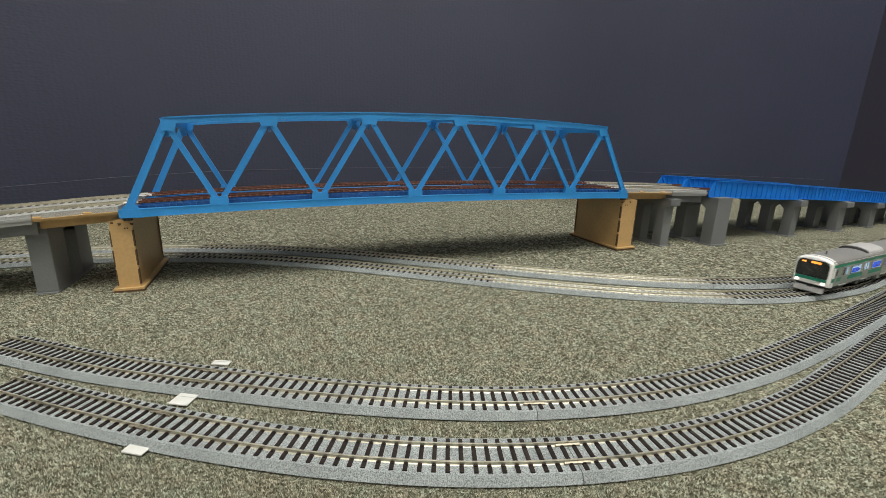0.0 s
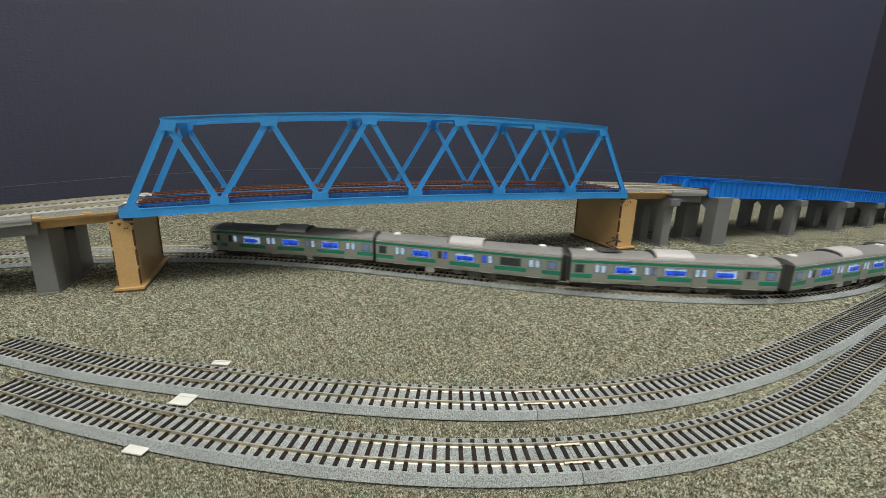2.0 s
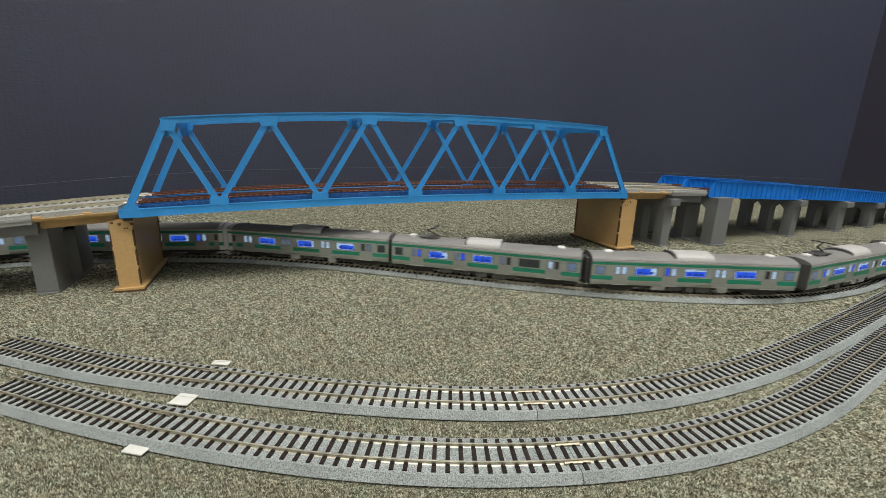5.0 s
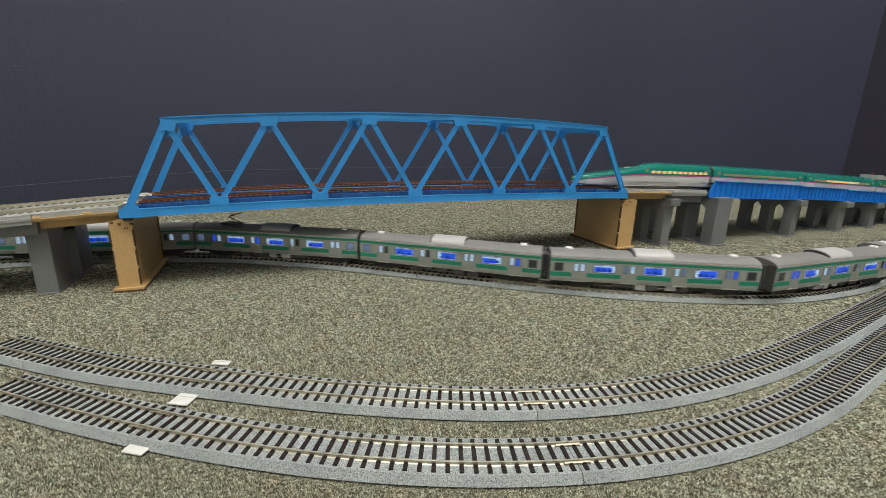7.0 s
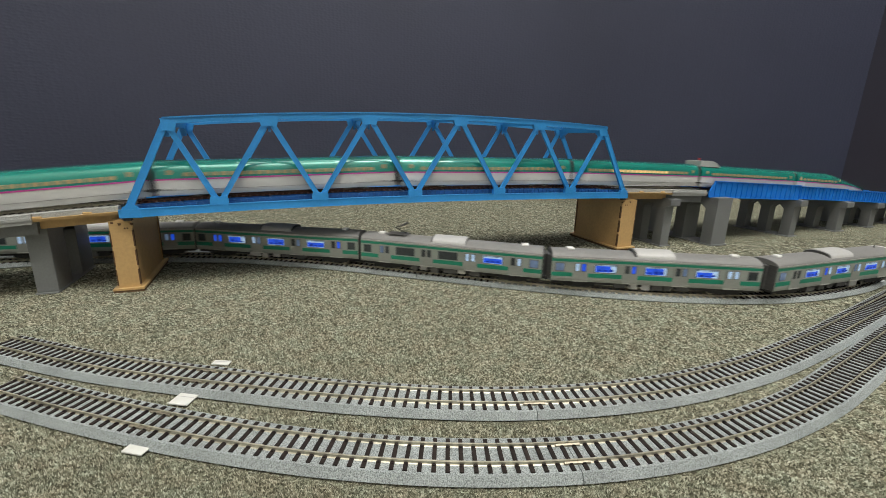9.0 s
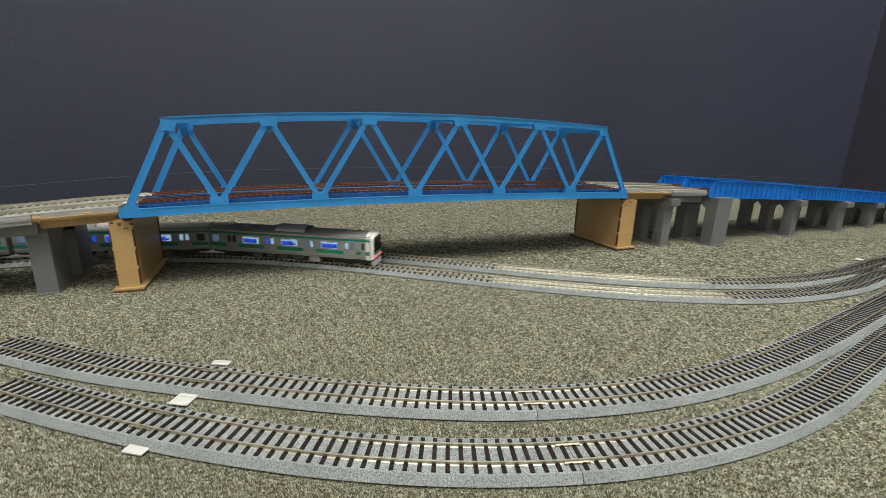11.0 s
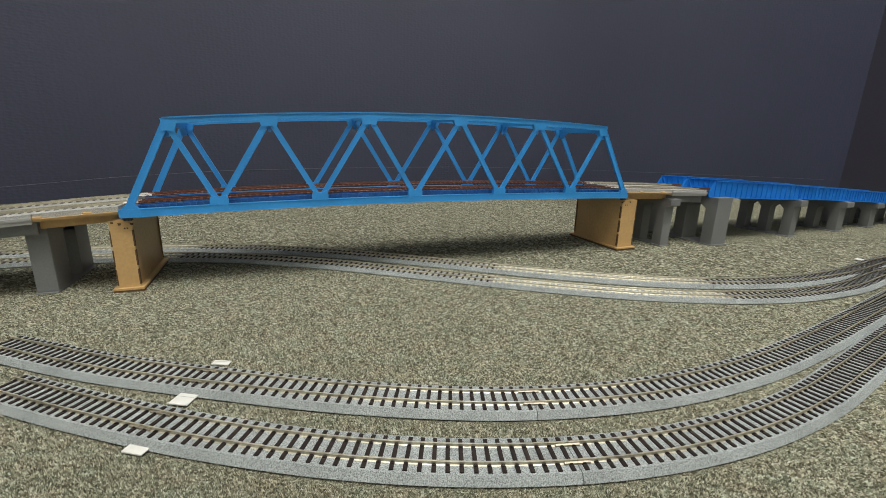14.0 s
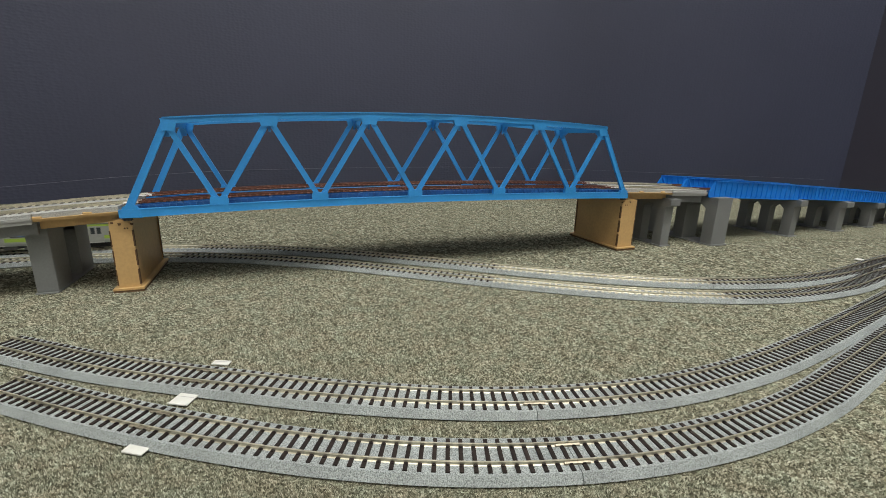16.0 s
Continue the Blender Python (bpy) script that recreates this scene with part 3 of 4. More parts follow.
    for k in range(5):
        xa, xb = head_x(k - 2.5), head_x(k - 1.5)
        za, zb = top(xa), top(xb)
        for y0, y1 in ((1.6, 58.9), (58.9, 1.6)):
            L = math.hypot(xb - xa, y1 - y0)
            nx, ny = -(y1 - y0) / L * 0.8, (xb - xa) / L * 0.8
            bm = bmesh.new()
            v = [bm.verts.new((x + sx * nx, y + sx * ny, z + h)) for x, y, z in ((xa, y0, za), (xb, y1, zb)) for sx in (-1, 1) for h in (-2.6, -1.8)]
            for f in ((0, 1, 3, 2), (4, 6, 7, 5), (0, 4, 5, 1), (2, 3, 7, 6), (0, 2, 6, 4), (1, 5, 7, 3)):
                bm.faces.new([v[i] for i in f])
            part("lateral_brace", bm, BRIDGE, t)
    # floor of the bridge: stringers with ribs, cross girders
    xs = np.linspace(x_end + 1, x_far - 1, 25)
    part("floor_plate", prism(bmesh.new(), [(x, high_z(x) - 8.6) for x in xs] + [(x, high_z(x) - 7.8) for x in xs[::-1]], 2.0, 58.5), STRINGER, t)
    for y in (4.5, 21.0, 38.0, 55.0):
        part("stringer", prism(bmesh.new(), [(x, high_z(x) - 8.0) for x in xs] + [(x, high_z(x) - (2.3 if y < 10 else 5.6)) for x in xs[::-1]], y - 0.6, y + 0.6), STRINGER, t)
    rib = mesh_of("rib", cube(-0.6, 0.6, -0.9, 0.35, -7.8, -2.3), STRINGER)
    x = x_end + 3
    while x < x_far - 3:
        again("rib", rib, t, pose(x * MM, 3.8 * MM, high_z(x) * MM))
        x += 3.6
    for b in np.arange(-3, 3.01, 0.5):
        xb = node_x(b)
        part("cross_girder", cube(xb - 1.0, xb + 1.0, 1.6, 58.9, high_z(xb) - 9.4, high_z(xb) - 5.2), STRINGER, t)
    for xb in (x_end + 4, x_far - 4):
        for y in (0.0, 60.5):
            part("bearing", cube(xb - 2.2, xb + 2.2, y - 1.2, y + 1.2, low(xb) - 2.2, low(xb) - 0.4, 0.3), GEAR, t)
    return t


# ---------------- piers and decks ----------------
def tan_pier(x0, x1, y0, y1, z, label):
    t = thing("bridge_pier", label, "model bridge pier", "tan bridge piers", ((x0 + x1) / 2, y0, 0))
    w = (x1 - x0) / 2
    d = y1 - y0
    part("front_panel", prism(bmesh.new(), [(-w, 3.1), (w, 3.1), (w, z - 5.5), (w + 0.0, z - 5.5), (w, z - 1), (w * 0.4, z - 1), (w * 0.25, z), (-w * 0.25, z), (-w * 0.4, z - 1), (-w, z - 1)], 0, 1.6), BOARD, t)
    part("back_panel", cube(-w, w, d - 1.6, d, 3.1, z - 1), BOARD, t)
    for s in (-1, 1):
        side = part("side_panel", cube(s * (w - 1.5) - 0.75, s * (w - 1.5) + 0.75, 1.8, d - 1.8, 3.1, z - 0.6), BOARD, t)
        # scorched tabs of the joint show on both edges of the front panel
        for k in range(3):
            za = 4.5 + k * (z - 9) / 3
            part("scorched_joint", cube(s * w - 0.34, s * w + 0.34, -0.12, 1.75, za, za + (z - 9) / 3 - 2.2), BOARD_EDGE, side)
        part("scorched_joint", cube(s * w - 0.2, s * w + 0.2, d - 1.8, d - 0.5, 5, z - 4), BOARD_EDGE, side)
    part("slot", cube(-w + 1.0, -w + 2.4, -0.12, 0.3, z - 2.6, z - 1.5), BOARD_EDGE, t)
    u = w if x0 < 0 else -w
    plate = part("bearing_plate", prism(bmesh.new(), [(u * 0.1, z - 6.6), (u * 0.9, z - 6.6), (u * 1.15, z - 4.6), (u * 0.8, z - 2.6), (u * 0.8, z - 1.4), (u * 0.2, z - 1.4), (u * 0.2, z - 2.6), (-u * 0.15, z - 4.6)], -0.55, -0.02), BOARD, t)
    for q in (-0.05, 1.05):
        part("notch", prism(bmesh.new(), [(u * q - 0.9, z - 2.3), (u * q + 0.9, z - 2.3), (u * q + 0.6, z - 3.6), (u * q - 0.6, z - 3.6)], -0.5, -0.03), BOARD_EDGE, plate)
    for q in (0.38, 0.62):
        part("notch", cube(u * q - 0.45, u * q + 0.45, -0.62, -0.4, z - 5.9, z - 4.9), BOARD_EDGE, plate)
    part("cap", cube(-w + 1, w - 1, 2, d - 2, z - 1.8, z - 0.4), BOARD, t)
    foot = part("footing", cube(-w - 2.4, w + 2.4, -2.6, d + 2.6, 1.9, 3.1), BOARD, t)
    part("scorched_edge", cube(-w - 2.25, w + 2.25, -2.45, d + 2.45, 0, 1.9), BOARD_EDGE, foot)
    return t


def grey_pier(x, y, z, width=11.0, depth=70.0, legs=3, plate=3.5, block=True, leg=12.0, label="grey plastic viaduct pier with arched openings"):
    """Legs under a cap with slanted haunches, on a thin base plate."""
    t = thing("viaduct_pier", label, "model pier", "grey viaduct piers", (x, y, 0))
    w = width / 2
    gap = (depth - leg * legs) / (legs - 1)
    part("base_plate", cube(-w - plate, w + plate, -1.6, depth + 1.6, 0, 1.3, 0.2), CONCRETE, t)
    for i in range(legs):
        y0 = i * (leg + gap)
        part("leg", box(bmesh.new(), -w, w, y0, y0 + leg, 1.3, z - (8.0 if block else 0.05), 0.35), CONCRETE, t)
    under = [(0.0, z - 8.0)]
    for i in range(legs - 1):
        a = i * (leg + gap) + leg
        under += [(a, z - 11.0), (a + gap * 0.3, z - 7.0), (a + gap * 0.7, z - 7.0), (a + gap, z - 11.0)]
    if legs == 2:
        under = [(0.0, z - 8.0), (leg, z - 8.0), (leg, z - 4.0), (depth - leg, z - 4.0), (depth - leg, z - 8.0)]
    under += [(depth, z - 8.0)]
    front = -5.0 if block else 0.02
    part("cap", prism(bmesh.new(), under + [(depth - front, z - 8.0 if not block else z - 6.5), (depth - front, z), (front, z), (front, z - 8.0 if not block else z - 6.5)], -w - (0.3 if block else -0.02), w + (0.3 if block else -0.02), "x"), CONCRETE, t)
    if block:
        part("cap_block", cube(-w - 0.9, w + 0.9, front - 1.2, front + 1.5, z - 6.3, z - 0.4, 0.3), CONCRETE, t)
    return t


def deck_between(x0, x1, name, label, slab, edge, plate, web, y0=1.0, y1=60.0, thick=1.3, webdepth=6.5, inset=3.5):
    """A stretch of the raised line's bed: slab, edge beam and ballast."""
    zc = lambda x: high_z(x) - 4.6
    t = thing(name, label, "model viaduct deck", at=((x0 + x1) / 2, y0, zc((x0 + x1) / 2)))
    cx, cz = (x0 + x1) / 2, zc((x0 + x1) / 2)
    xs = np.linspace(x0, x1, max(3, int((x1 - x0) / 12)))
    run = lambda a, b: [(x - cx, zc(x) - cz + a) for x in xs] + [(x - cx, zc(x) - cz + b) for x in xs[::-1]]
    part("slab", prism(bmesh.new(), run(-thick, 0), 0, y1 - y0), plate, t)
    part("web", prism(bmesh.new(), run(-webdepth - thick, -thick), inset, inset + 2.0), web, t)
    part("web", prism(bmesh.new(), run(-webdepth - thick, -thick), y1 - y0 - inset - 2.0, y1 - y0 - inset), web, t)
    part("edge_beam", prism(bmesh.new(), run(0, edge), -0.6, 0.7), plate, t)
    part("ballast_bed", prism(bmesh.new(), run(0.0, slab), 0.8, y1 - y0 - 0.5), BALLAST_PALE, t)
    return t


def plate_girder(xa, xb, y, label):
    """A through plate girder for one track: two stiffened webs with flanges and a floor."""
    za, zb = high_z(xa), high_z(xb)
    cx = (xa + xb) / 2
    t = thing("plate_girder", label, "model girder bridge", "blue plate girders", (cx, y, (za + zb) / 2 - 7))
    cz = (za + zb) / 2 - 7
    L = xb - xa
    f = lambda x: za + (zb - za) * (x - xa) / L - cz
    grade = (zb - za) / L
    hi, lo = (7.4 if xa < 400 else 6.3 if xa < 500 else 5.2), (-7.2 if xa < 400 else -6.4)
    for s, yy in (("near", 0.0), ("far", 31.0)):
        w = part("web", prism(bmesh.new(), [(xa - cx + 0.6, f(xa) + lo), (xb - cx - 0.6, f(xb) + lo), (xb - cx - 0.6, f(xb) + (hi if xb < 700 else hi)), (xa - cx + (7 if xa < 310 else 0.6), f(xa) + hi), (xa - cx + 0.6, f(xa) + (hi - 9 if xa < 310 else hi))], yy - 0.5, yy + 0.5), GIRDER, t)
        part("flange", prism(bmesh.new(), [(xa - cx + (7 if xa < 310 else 0.6), f(xa) + hi), (xb - cx - 0.6, f(xb) + hi), (xb - cx - 0.6, f(xb) + hi + 0.7), (xa - cx + (7 if xa < 310 else 0.6), f(xa) + hi + 0.7)], yy - 1.7, yy + 1.7), GIRDER, t)
        part("flange", prism(bmesh.new(), [(xa - cx + 0.6, f(xa) + lo - 0.7), (xb - cx - 0.6, f(xb) + lo - 0.7), (xb - cx - 0.6, f(xb) + lo), (xa - cx + 0.6, f(xa) + lo)], yy - 1.7, yy + 1.7), GIRDER, t)
        n = max(6, int(L / (8.2 if xa < 400 else 6.6 if xa < 500 else 5.4)))
        stiff = mesh_of("stiffener", cube(-0.28, 0.28, -1.4, 1.4, lo, hi), GIRDER)
        for i in range(n + 1):
            x = xa + (7.5 if xa < 310 else 1.5) + i * (L - (9 if xa < 310 else 3)) / n
            again("stiffener", stiff, t, pose((x - cx) * MM, yy * MM, f(x) * MM))
        for i in range(0, n, 3):
            x = xa + 9 + i * (L - 12) / n
            z0 = f(x) - 3
            sg = 1 if s == "near" else -1
            part("bracket", prism(bmesh.new(), [(yy + sg * 0.5, z0), (yy + sg * 4.5, z0), (yy + sg * 0.5, z0 + hi + 2)], x - cx - 0.3, x - cx + 0.3, "x"), GIRDER, t)
    part("floor_plate", prism(bmesh.new(), [(xa - cx + 0.8, f(xa) - 4.2), (xb - cx - 0.8, f(xb) - 4.2), (xb - cx - 0.8, f(xb) - 2.2), (xa - cx + 0.8, f(xa) - 2.2)], 0.5, 30.5), STRINGER, t)
    return t


def raised_line():
    tan_pier(-187.3, -176.0, 2.0, 64.5, 45.0, "tan laser-cut board pier under the truss bridge")
    tan_pier(194.7, 211.5, 2.2, 65.0, 47.5, "tan laser-cut board pier under the truss bridge")
    g = high_z
    grey_pier(-225.0, 11.0, g(-225) - 11.0, 10.6, 56.0, 2, 0.4, block=False, leg=20.0, label="grey plastic viaduct pier with two legs")
    grey_pier(253.5, 3.0, g(253) - 9.8, 10.5, 62.0, 3, 1.2, leg=10.5)
    grey_pier(311.0, -9.5, g(311) - 7.2, 20.0, 78.0, 3, 1.0, block=False)
    for x, y, w in ((437.5, -1.5, 10.0), (531.5, 2.5, 12.0), (609.0, 8.0, 12.0), (672.0, 10.0, 12.0), (728.0, 12.0, 12.0)):
        grey_pier(x, y, g(x) - 7.6, w, 60.0 - max(0, y), 3, leg=10.5)
    deck_between(-221.0, -181.2, "approach_deck", "tan board approach deck with ballast by the bridge", 3.2, 0.4, BOARD, BOARD, webdepth=5.2, inset=7.0)
    deck_between(197.0, 252.0, "approach_deck", "tan board approach deck with ballast by the bridge", 3.2, 0.4, BOARD, BOARD, webdepth=5.2, inset=7.0)
    deck_between(252.3, 297.5, "viaduct_deck", "pale grey concrete-look viaduct deck", 3.2, 1.6, CONCRETE_PALE, CONCRETE, thick=2.2, inset=5.0)
    deck_between(-420.0, -221.3, "viaduct_deck", "pale grey concrete-look viaduct deck", 3.2, 1.6, CONCRETE_PALE, CONCRETE, y0=0.0, thick=2.2, inset=5.0)
    for x0 in (-219, -196, 214, 240):
        tab = thing("deck_tab", "small tan tab on the approach deck's edge", "board tab", "deck tabs", (x0, 1.0, high_z(x0) - 4.6))
        part("tab", cube(-2.2, 2.2, -0.4, 0.9, 0.0, 1.6, 0.3), BOARD, tab)
    spans = (298.0, 437.5, 531.5, 609.0, 672.0, 728.0)
    for a, b in zip(spans, spans[1:]):
        y = 3.0 + (a - 298) * 0.026
        plate_girder(a, b, y - 3.0, "blue plastic plate girder span on grey piers")
        plate_girder(a, b, y + 29.5, "blue plastic plate girder span on grey piers")
    # tracks on top
    cuts = ((-420, -215, TIE_GREY), (-215, -177, TIE_GREY), (-177, 190, TIE_RED), (190, 298, TIE_GREY), (298, 735, TIE_RED))
    for line in (HIGH_NEAR, HIGH_FAR):
        for x0, x1, m in cuts:
            if line is HIGH_FAR:
                x0 = max(x0, -270)
            a, b = (line.at_x(x0), line.at_x(x1))
            if line is HIGH_NEAR and x0 < -274:
                a = line.length - 148
                a, b = a - line.length, b
            label = "red-brown sleepered track on the bridge" if m is TIE_RED else "grey sleepered track on the raised line"
            track_section(line, a, b, label, m, singles=(m is TIE_RED and x1 < 300), drop=2.0, roadbed=False, joints=x1 in (-177, 190), rust=m is TIE_RED, joiner=JOINER_WHITE, group="raised track sections")
    # the plain viaduct goes on round the room behind the viewer
    line = HIGH_NEAR
    a, b = line.at_x(735), line.length - 148
    n = 8
    for i in range(n):
        s0, s1 = a + (b - a) * i / n, a + (b - a) * (i + 1) / n
        mid = line.place((s0 + s1) / 2)
        st = [((p[0] - mid[0], p[1] - mid[1], p[2]), d) for p, d in line.stations(s0, s1, 20)]
        v = thing("viaduct_deck", "plain grey viaduct with its track", "model viaduct deck", at=(mid[0], mid[1], 0))
        part("slab", sweep(bmesh.new(), [((p[0], p[1], p[2] - 4.6), d) for p, d in st], [(-14, -2), (-14, 3.2), (14, 3.2), (14, -2)]), CONCRETE_PALE, v)
        for k in range(3):
            p, d = line.place(s0 + (k + 0.5) * (s1 - s0) / 3), line.heading(s0 + (k + 0.5) * (s1 - s0) / 3)
            part("leg", cube(p[0] - mid[0] - 6, p[0] - mid[0] + 6, p[1] - mid[1] - 6, p[1] - mid[1] + 6, 0, p[2] - 6.4), CONCRETE, v)
        track_section(line, s0, s1, "grey sleepered track on the raised line", TIE_GREY, singles=False, drop=2.0, roadbed=False, joints=False, group="raised track sections")


def marker_cards():
    for x, y, sx, sy, rz, z in ((-121.2, -110.0, 7.4, 3.4, -24, 0.6), (-131.2, -134.8, 7.4, 7.2, -28, 0.9), (-139.7, -159.1, 7.2, 5.0, -32, 0.9), (388.0, -87.0, 8, 5, 10, 0.7), (371.0, -109.0, 9, 3.4, 8, 2.2)):
        t = thing("marker_card", "small white plastic card lying beside the track", "card", "marker cards", (x, y, z), rz)
        part("card", cube(-sx / 2, sx / 2, -sy / 2, sy / 2, 0, 0.6, 0.12), CARD, t)
        part("printed_line", cube(-sx / 2 + 0.3, sx / 2 - 0.3, sy * 0.12, sy * 0.12 + 0.28, 0.56, 0.63), CARD_LINE, t)


# ---------------- commuter trains ----------------
CAR = 130.0
BODY = 126.0   # the length to which a car is drawn; it is then brought to CAR


def commuter_car(name, label, group, stripe, lit, cab, powered, seed, width=19.4, lamps=True):
    """A four-door commuter car about its middle at rail level, running towards +x. cab: 1 at the front, -1 at the rear, 0 none."""
    rnd = random.Random(seed)
    t = thing(name, label, "model train car", group)
    L = BODY / 2 - 2.0
    xa, xb = -L + (1.2 if cab == -1 else 0), L - (1.2 if cab == 1 else 0)
    w = width / 2
    part("body", prism(bmesh.new(), [(-w + 0.5, 5.4), (w - 0.5, 5.4), (w, 7.2), (w, 18.9), (w - 0.35, 20.4), (-w + 0.35, 20.4), (-w, 18.9), (-w, 7.2)], xa, xb, "x"), STEEL, t)
    arc = [(w - 0.35 - (w - 0.35) * (1 - math.cos(a)), 20.4 + 3.3 * math.sin(a)) for a in np.linspace(0, math.pi / 2, 9)]
    part("roof", prism(bmesh.new(), [(y, z) for y, z in arc] + [(-y, z) for y, z in arc[-2::-1]], xa + 0.1, xb - 0.1, "x"), ROOFGREY, t, smooth=True)
    doors = (-45.0, -15.5, 14.0, 43.5)
    edge = [xa + 0.2] + [v for d in doors for v in (d - 4.7, d + 4.7)] + [xb - 0.2]
    for s in (-1, 1):
        y = s * w
        flat = lambda d, e: (min(y - s * 0.1, y + s * e), max(y - s * 0.1, y + s * e))
        part("upper_stripe", cube(xa + 0.1, xb - 0.1, *flat(0, 0.10), 18.0, 19.5), stripe, t)
        for a, b in zip(edge[0::2], edge[1::2]):
            part("lower_stripe", cube(a, b, *flat(0, 0.10), 8.6, 11.1), stripe, t)
        for d in doors:
            door = part("door", cube(d - 4.4, d + 4.4, *flat(0, 0.16), 6.2, 18.1, 0.0), STEEL_DOOR, t)
            for e in (-1.9, 1.9):
                m = PANE_DARK if (not lit or rnd.random() < 0.2) else (LIT if rnd.random() < 0.55 else SEAT if rnd.random() < 0.5 else DIMLIT)
                part("pane_trim", cube(d + e - 1.45, d + e + 1.45, *flat(0, 0.21), 12.1, 17.2), WINDOW_EDGE, door)
                part("pane", cube(d + e - 1.1, d + e + 1.1, *flat(0, 0.27), 12.4, 16.9), m, door)
            part("door_step", cube(d - 4.5, d + 4.5, *flat(0, 0.5), 5.6, 6.1), TRIM, door)
        for a, b in zip(doors, doors[1:]):
            c = (a + b) / 2
            win = part("window", cube(c - 6.7, c + 6.7, *flat(0, 0.14), 11.8, 17.2), WINDOW_EDGE, t)
            on = lit and (rnd.random() < 0.96) and not (seed == 32 and c > -20)
            part("pane", cube(c - 6.2, c + 6.2, *flat(0, 0.20), 12.1, 16.9), (LIT if on else PANE_DARK), win)
            if on or not lit:
                cut = rnd.choice((0, 0, 1.5, -2.0, 3.0))
                high = 16.2 if rnd.random() < 0.6 else 15.4
                part("seat", cube(c - 5.9 + max(0, cut), c + 5.9 + min(0, cut), *flat(0, 0.26), 12.4, high), SEAT if lit else DIMLIT, win)
                part("window_bar", cube(c - 6.1, c + 6.1, *flat(0, 0.30), 16.4, 16.62), TRIM if not lit else PANE_DARK, win)
                for k in range(3):
                    part("seat_back", cube(c - 4.6 + k * 3.4, c - 2.2 + k * 3.4, *flat(0, 0.29), 12.9, 13.5 + 1.1 * rnd.random()), SEAT_DARK if lit else PANE_DARK, win)
        for c in (xa + 5.0, xb - 5.0):
            if cab and abs(c) > 50 and (c > 0) == (cab > 0):
                part("cab_door", cube(c - 1.6, c + 1.6, *flat(0, 0.12), 6.5, 17.8), STEEL_DOOR, t)
                part("pane", cube(c - 1.0, c + 1.0, *flat(0, 0.2), 12.6, 16.8), PANE_DARK, t)
                continue
            win = part("window", cube(c - 2.9, c + 2.9, *flat(0, 0.14), 11.8, 17.2), WINDOW_EDGE, t)
            part("pane", cube(c - 2.4, c + 2.4, *flat(0, 0.20), 12.2, 16.8), (DIMLIT if lit and rnd.random() < 0.6 else PANE_DARK), win)
        part("gutter", cube(xa + 0.2, xb - 0.2, *flat(0, 0.3), 20.2, 20.6), TRIM, t)
        # boxes under the floor
        x = -22.0
        while x < 22:
            b = rnd.uniform(4, 9)
            part("underfloor_box", cube(x, x + b, min(s * 8.6, s * 4.5), max(s * 8.6, s * 4.5), 5.4 - rnd.uniform(2.4, 3.9), 5.4, 0.2), UNIT if rnd.random() < 0.22 else BOXGREY, t)
            x += b + rnd.uniform(0.8, 4.5)
    part("underframe", cube(xa + 1, xb - 1, -7.8, 7.8, 3.6, 5.5), GEAR, t)
    # roof equipment
    cooler = part("air_conditioner", prism(bmesh.new(), [(8.3 * math.cos(a), 21.9 + 3.7 * math.sin(a) ** 0.85) for a in np.linspace(0, math.pi, 13)], -11.5, 10.5, "x"), UNIT, t, smooth=True)
    for e in (-11.75, 10.4):
        part("end_grille", prism(bmesh.new(), [(7.7 * math.cos(a), 21.9 + 3.3 * math.sin(a) ** 0.85) for a in np.linspace(0, math.pi, 11)], e, e + 1.35, "x"), BELLOWS, cooler)
    for x in (-49, 49):
        if x * cab > 0:
            part("antenna", prism(rod(bmesh.new(), x, 0, 24.3, 0.3, 2.6, "z", 8), [(x - 1.0, 23.0), (x + 1.0, 23.0), (x + 0.5, 24.0), (x - 0.5, 24.0)], -0.5, 0.5), GEAR, t)
            continue
        part("vent", cube(x - 2.2, x + 2.2, -2.0, 2.0, 23.2, 24.9, 0.5), WHITE, t)
    if powered:
        pan = part("pantograph", cube(30, 44, -4.5, 4.5, 24.0, 24.6, 0.1), BOXGREY, t, "folding grey pantograph")
        for a, b in (((31, 25), (39, 28.5)), ((39, 28.5), (33, 31))):
            L_ = math.hypot(b[0] - a[0], b[1] - a[1])
            nx, nz = -(b[1] - a[1]) / L_ * 0.3, (b[0] - a[0]) / L_ * 0.3
            part("arm", prism(bmesh.new(), [(a[0] - nx, a[1] - nz), (b[0] - nx, b[1] - nz), (b[0] + nx, b[1] + nz), (a[0] + nx, a[1] + nz)], -0.4, 0.4), GEAR, pan)
        part("collector", cube(32, 34, -6.5, 6.5, 30.8, 31.3, 0.1), GEAR, pan)
        for e in (31, 43):
            for q in (-4, 4):
                part("insulator", rod(bmesh.new(), e, q, 23.6, 0.6, 1.6, "z", 8), UNIT, pan)
    # bogies
    for x in (-43, 43):
        bog = part("bogie", cube(x - 9.5, x + 9.5, -6.8, 6.8, 2.4, 4.4, 0.3), GEAR, t)
        for q in (-6.6, 6.6):
            part("side_frame", prism(bmesh.new(), [(x - 9.5, 2.2), (x - 6, 1.6), (x + 6, 1.6), (x + 9.5, 2.2), (x + 9.5, 4.0), (x + 3, 3.2), (x - 3, 3.2), (x - 9.5, 4.0)], q - 0.5, q + 0.5), GEAR, bog)
        for e in (-6.5, 6.5):
            part("wheelset", rod(rod(bmesh.new(), x + e, -4.4, 2.9, 2.9, 1.0), x + e, 4.4, 2.9, 2.9, 1.0), JOINER, bog)
